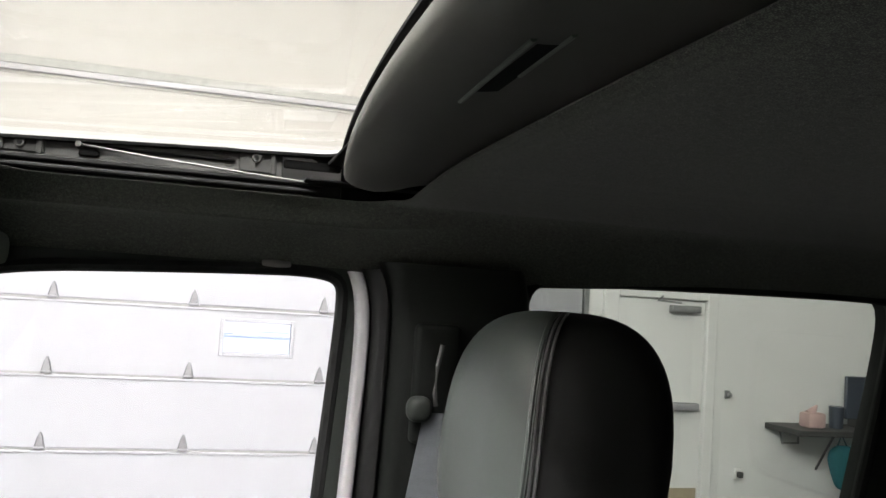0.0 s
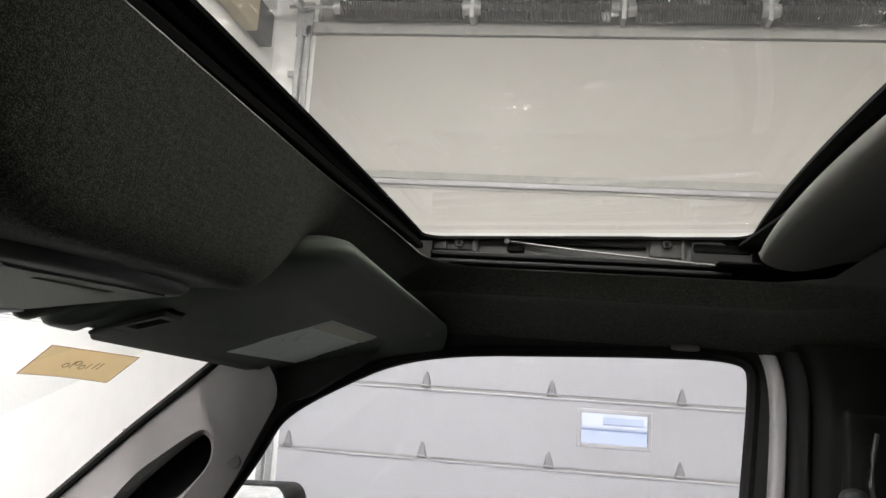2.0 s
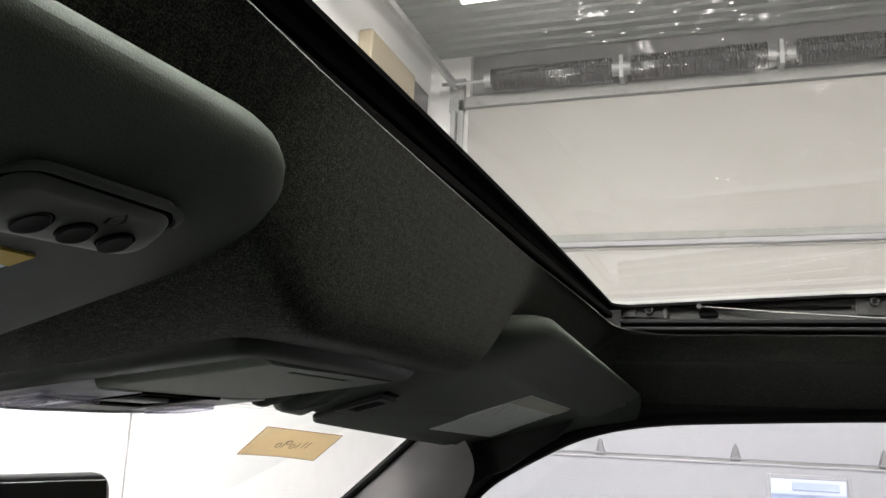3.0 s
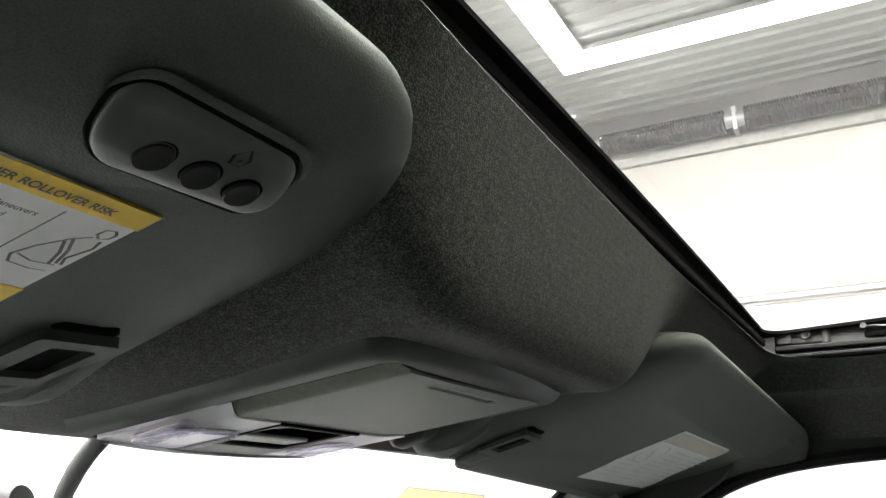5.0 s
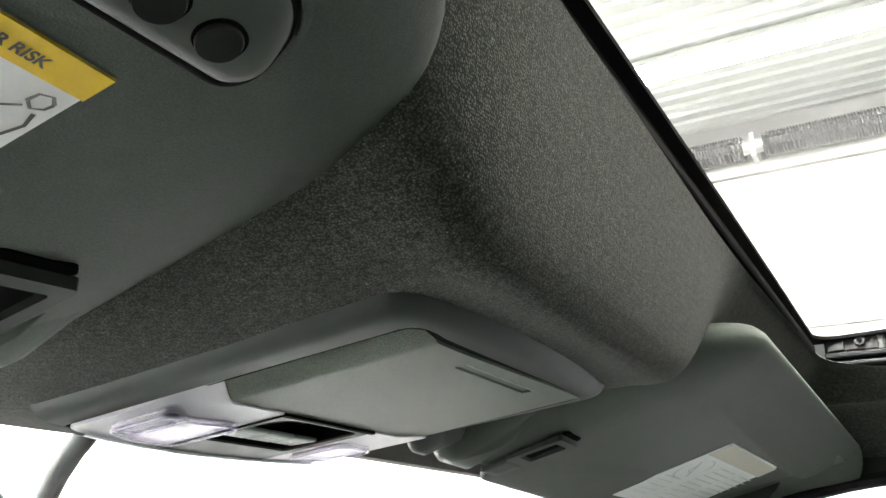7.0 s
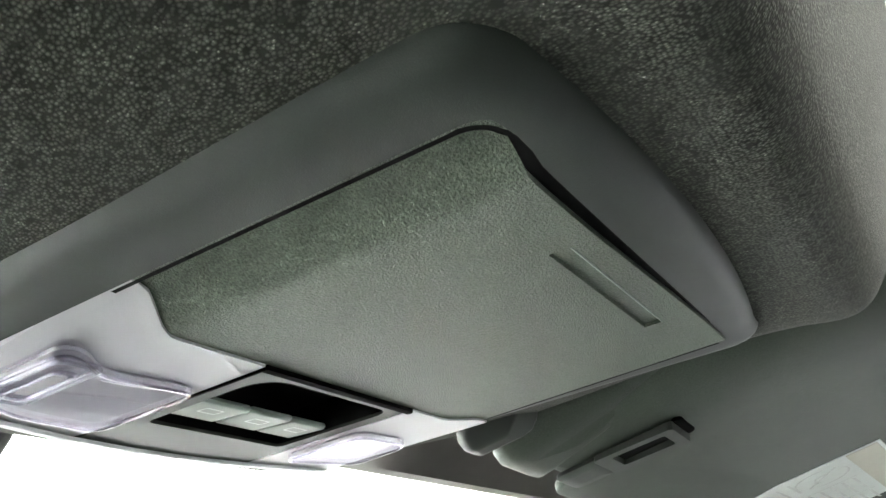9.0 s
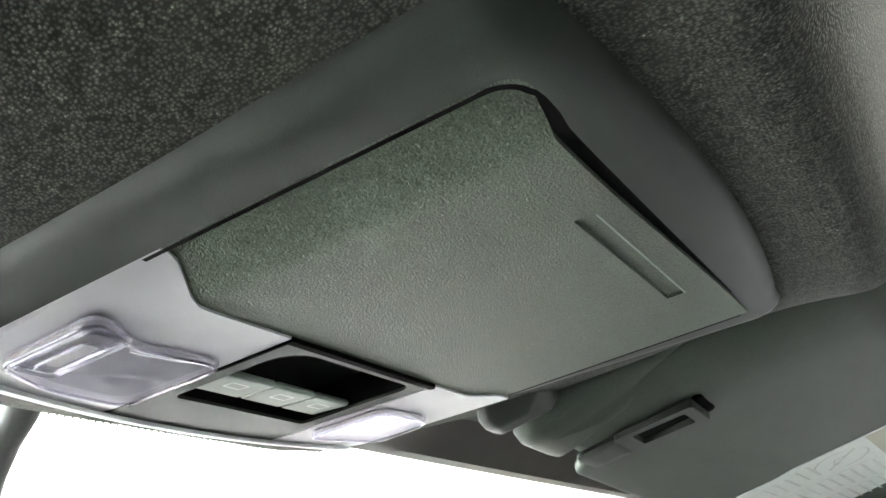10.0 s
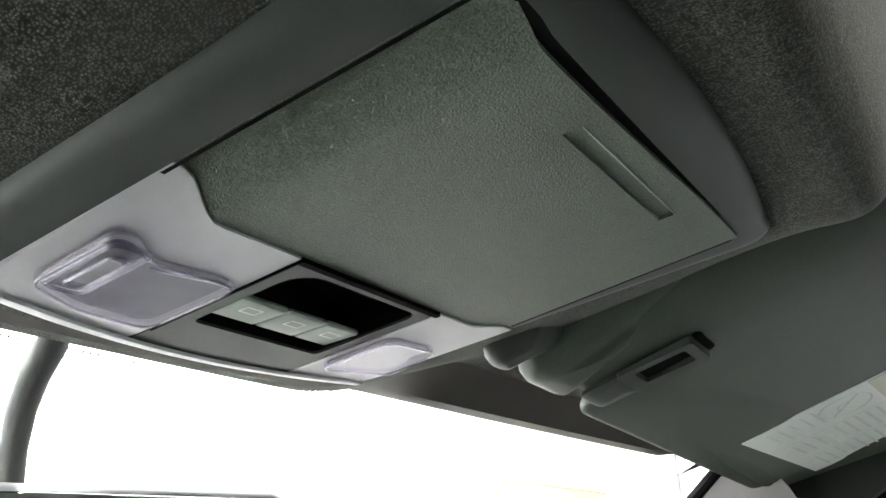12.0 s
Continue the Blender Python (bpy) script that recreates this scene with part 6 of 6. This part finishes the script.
def door_track():
    t = thing("door_track", "galvanised track and bracket beside the overhead door", "door track")
    part("upright", box_bm(-2.330, DY - 0.10, 0.0, -2.285, DY - 0.03, 4.30, 0.004, 1), M_GALV, t)
    part("flange", box_bm(-2.270, DY - 0.06, 0.0, -2.225, DY - 0.045, 4.40, 0.002, 1), M_GALV, t)
    for z in (1.10, 2.0, 3.0, 3.95):
        part("bracket", box_bm(-2.40, DY - 0.05, z, -2.23, DY - 0.02, z + 0.05, 0.003, 1), M_GALV, t)
    part("overhead_rail", box_bm(-2.33, 1.5, 4.50, -2.28, DY - 0.03, 4.56, 0.004, 1), M_GALV, t)
    part("plate", box_bm(-2.36, DY - 0.06, 4.30, -2.22, DY - 0.03, 4.60, 0.004, 1), M_GALV, t)


door_track()


def torsion_springs():
    t = thing("torsion_spring_shaft", "dark torsion springs on a steel shaft above the door", "torsion springs")
    y, z = DY - 0.14, 4.52
    part("shaft", rod_bm((-2.4, y, z), (3.1, y, z), 0.016, None, 12), M_GALV, t)
    part("header_plate", box_bm(-2.25, DY - 0.03, 4.345, 3.02, DY + 0.03, 4.44, 0.004, 1), M_JOINT, t, "grey-brown header angle")
    for x0, x1 in ((-1.95, -0.95), (-0.80, 0.22), (0.42, 1.35), (1.5, 2.5)):
        turns = int((x1 - x0) / 0.022)
        path = []
        for i in range(turns * 10 + 1):
            a = 6.2832 * i / 10
            path.append((x0 + (x1 - x0) * i / (turns * 10), y + 0.092 * math.cos(a), z + 0.092 * math.sin(a)))
        v, f = tube(path, 0.0105, 5)
        coil = mesh_from("spring", v, f, M_SPRING, parent=t, label="dark oiled coil spring")
        part("core", rod_bm((x0, y, z), (x1, y, z), 0.090, None, 20), M_SPRING, coil)
        for xx in (x0 - 0.03, x1 + 0.03):
            part("cone", rod_bm((xx - 0.035, y, z), (xx + 0.035, y, z), 0.062, 0.05, 14), M_GALV, t)
    for xx in (-0.875, 0.32, 1.42):
        part("bearing_plate", box_bm(xx - 0.02, y - 0.05, z - 0.10, xx + 0.02, DY + 0.1, z + 0.10, 0.006, 1), M_GALV, t)


torsion_springs()


def light_frame(x0, y0, x1, y1, mat=M_LED):
    t = thing("ceiling_light", "rectangular frame of white light bars, real over the door, added elsewhere", "ceiling light", "ceiling lights")
    z = CEIL - 0.06
    for b in ((x0 - 0.11, y0 - 0.11, x1 + 0.11, y0 + 0.11), (x0 - 0.11, y1 - 0.11, x1 + 0.11, y1 + 0.11), (x0 - 0.11, y0 + 0.112, x0 + 0.11, y1 - 0.112), (x1 - 0.11, y0 + 0.112, x1 + 0.11, y1 - 0.112)):
        bar = part("light_bar", box_bm(b[0], b[1], z - 0.05, b[2], b[3], z - 0.01, 0.008, 2), mat, t, "white glowing diffuser")
        part("tray", box_bm(b[0], b[1], z - 0.01, b[2], b[3], z + 0.03), M_CEIL, bar, "", False)


light_frame(-1.84, 3.0, 1.9, 5.45)
# Three more frames out of view, added as fill for cab and walls.
light_frame(-1.95, -2.6, -0.35, 1.4, M_FILL_FRONT)
light_frame(2.9, 2.4, 6.6, 4.9, M_FILL_SIDE)
light_frame(-0.1, -2.7, 1.5, 0.5, M_FILL_REAR)


def wall_box():
    t = thing("wall_box", "tan plywood box with a dark side panel high on the wall", "box")
    part("box_body", box_bm(-2.57, 5.10, 4.10, -2.46, 5.97, 4.40, 0.01, 1), M_TAN, t)
    part("side_panel", box_bm(-2.57, 5.975, 4.11, -2.47, 6.32, 4.38, 0.005, 1), M_DARK, t, "dark metal side panel")


wall_box()


def bollard():
    t = thing("bollard", "white round guard post beside the door", "bollard")
    part("post", rod_bm((-2.42, 5.9, -0.02), (-2.42, 5.9, 0.93), 0.085, None, 24), M_WALL, t)
    v, f = superbox(-2.42, 5.9, 0.93, 0.086, 0.086, 0.035, 2.2, 24, 12)
    mesh_from("cap", v, f, M_WALL, parent=t)


bollard()


def wall_post():
    ob = part("wall_pipe", box_bm(3.03, DY - 0.02, 0.0, 3.075, DY + 0.03, CEIL - 0.03, 0.003, 1), M_GALV, None)
    tagged(ob, "grey upright edge trim beside the overhead door", "edge trim", kind="structure")


wall_post()


def man_door():
    t = thing("personnel_door", "white metal personnel door with a closer and a push bar", "door")
    y = DY + 0.03
    x0, x1, z1 = 3.36, 4.20, 1.775
    part("leaf", box_bm(x0, y - 0.02, 0.14, x1, y + 0.01, z1, 0.004, 1), M_WALL, t)
    for b in ((x0 - 0.14, -0.02, x0 - 0.01, z1 + 0.08), (x1 + 0.01, -0.02, x1 + 0.11, z1 + 0.08), (x0 - 0.01, z1 + 0.01, x1 + 0.01, z1 + 0.08)):
        part("door_frame", box_bm(b[0], y - 0.05, b[1], b[2], y + 0.01, b[3], 0.006, 1), M_WALL, t)
    part("kick_plate", box_bm(x0 + 0.02, y - 0.026, 0.0, x1 - 0.02, y - 0.02, 0.17, 0.002, 1), M_TAN, t, "tan kick plate")
    part("push_bar", box_bm(x0 + 0.06, y - 0.09, 0.84, x1 - 0.06, y - 0.02, 0.90, 0.01, 2), M_DOORSKIN, t, "pale push bar")
    c = part("door_closer", box_bm(x0 + 0.48, y - 0.09, z1 - 0.10, x1 - 0.08, y - 0.02, z1 - 0.04, 0.008, 2), M_GALV, t, "grey door closer")
    v, f = tube([(x0 + 0.55, y - 0.10, z1 - 0.02), (x0 + 0.30, y - 0.14, z1 - 0.01), (x0 + 0.40, y - 0.05, z1 + 0.03)], 0.010, 6)
    mesh_from("closer_arm", v, f, M_GALV, parent=c)


man_door()


def wall_fittings():
    for x, z, s, mat, text in ((4.46, 0.98, 0.035, M_GALV, "small grey switch on the wall"), (4.60, 0.29, 0.05, M_DARK, "dark plug in a wall outlet")):
        t = thing("wall_outlet", text, "outlet")
        part("plate", box_bm(x - s * 0.7, DY + 0.005, z - s, x + s * 0.7, DY + 0.03, z + s, 0.004, 1), M_WALL if mat is M_DARK else mat, t)
        part("plug", box_bm(x - s * 0.45, DY - 0.04, z - s * 0.5, x + s * 0.45, DY + 0.005, z + s * 0.5, 0.006, 1), mat, t)
    t = thing("wall_outlet", "small grey box on the wall ahead of the pickup", "outlet")
    part("plate", box_bm(-2.57, 4.81, 1.125, -2.55, 4.85, 1.165, 0.004, 1), M_GALV, t)


wall_fittings()


def wall_desk():
    t = thing("wall_desk", "black wall-mounted fold-down desk with wire struts", "desk")
    z = 0.70
    part("desk_top", box_bm(4.86, DY - 0.45, z, 6.3, DY + 0.03, z + 0.05, 0.006, 1), M_DARK, t)
    for x in (5.25, 5.80):
        v, f = tube([(x, DY - 0.38, z), (x + 0.16, DY + 0.02, z - 0.36)], 0.012, 6)
        mesh_from("strut", v, f, M_DARK, parent=t)
    b = thing("monitor", "dark flat monitor standing on the desk", "monitor")
    part("screen", box_bm(5.56, DY - 0.16, z + 0.12, 5.96, DY - 0.12, z + 0.50, 0.008, 1), M_SCREEN, b)
    part("foot", box_bm(5.66, DY - 0.22, z + 0.05, 5.82, DY - 0.06, z + 0.12, 0.006, 1), M_DARK, b)
    c = thing("pencil_cup", "dark cup standing on the desk", "cup")
    part("cup_body", rod_bm((5.38, DY - 0.25, z + 0.05), (5.38, DY - 0.25, z + 0.24), 0.055, 0.065, 16), M_SCREEN, c)
    d = thing("clutter_box", "small pink and white carton on the desk", "carton")
    part("carton", box_bm(5.06, DY - 0.30, z + 0.05, 5.24, DY - 0.16, z + 0.18, 0.02, 2), M_PINK, d)
    part("flap", rod_bm((5.13, DY - 0.22, z + 0.16), (5.20, DY - 0.22, z + 0.24), 0.05, 0.01, 8), M_PINK, d)
    e = thing("hanging_bag", "teal cloth bag hanging below the desk", "bag")
    v, f = superbox(5.42, DY - 0.30, 0.42, 0.13, 0.05, 0.19, 2.6, 24, 16, lambda x, y, zz: (x * (1 + 0.3 * math.sin(9 * zz)), y, zz))
    mesh_from("bag_body", v, f, M_TEAL, parent=e)
    v, f = tube([(5.36, DY - 0.30, 0.60), (5.40, DY - 0.30, 0.70), (5.46, DY - 0.30, 0.60)], 0.006, 6)
    mesh_from("bag_strap", v, f, M_TEAL, parent=e)
    k = thing("wall_bracket", "pale wire bracket on the wall under the desk", "bracket")
    v, f = tube([(4.98, DY - 0.02, 0.70), (4.99, DY - 0.05, 0.58), (5.16, DY - 0.05, 0.58), (5.17, DY - 0.02, 0.70)], 0.010, 6)
    mesh_from("wire", v, f, M_GALV, parent=k)


wall_desk()
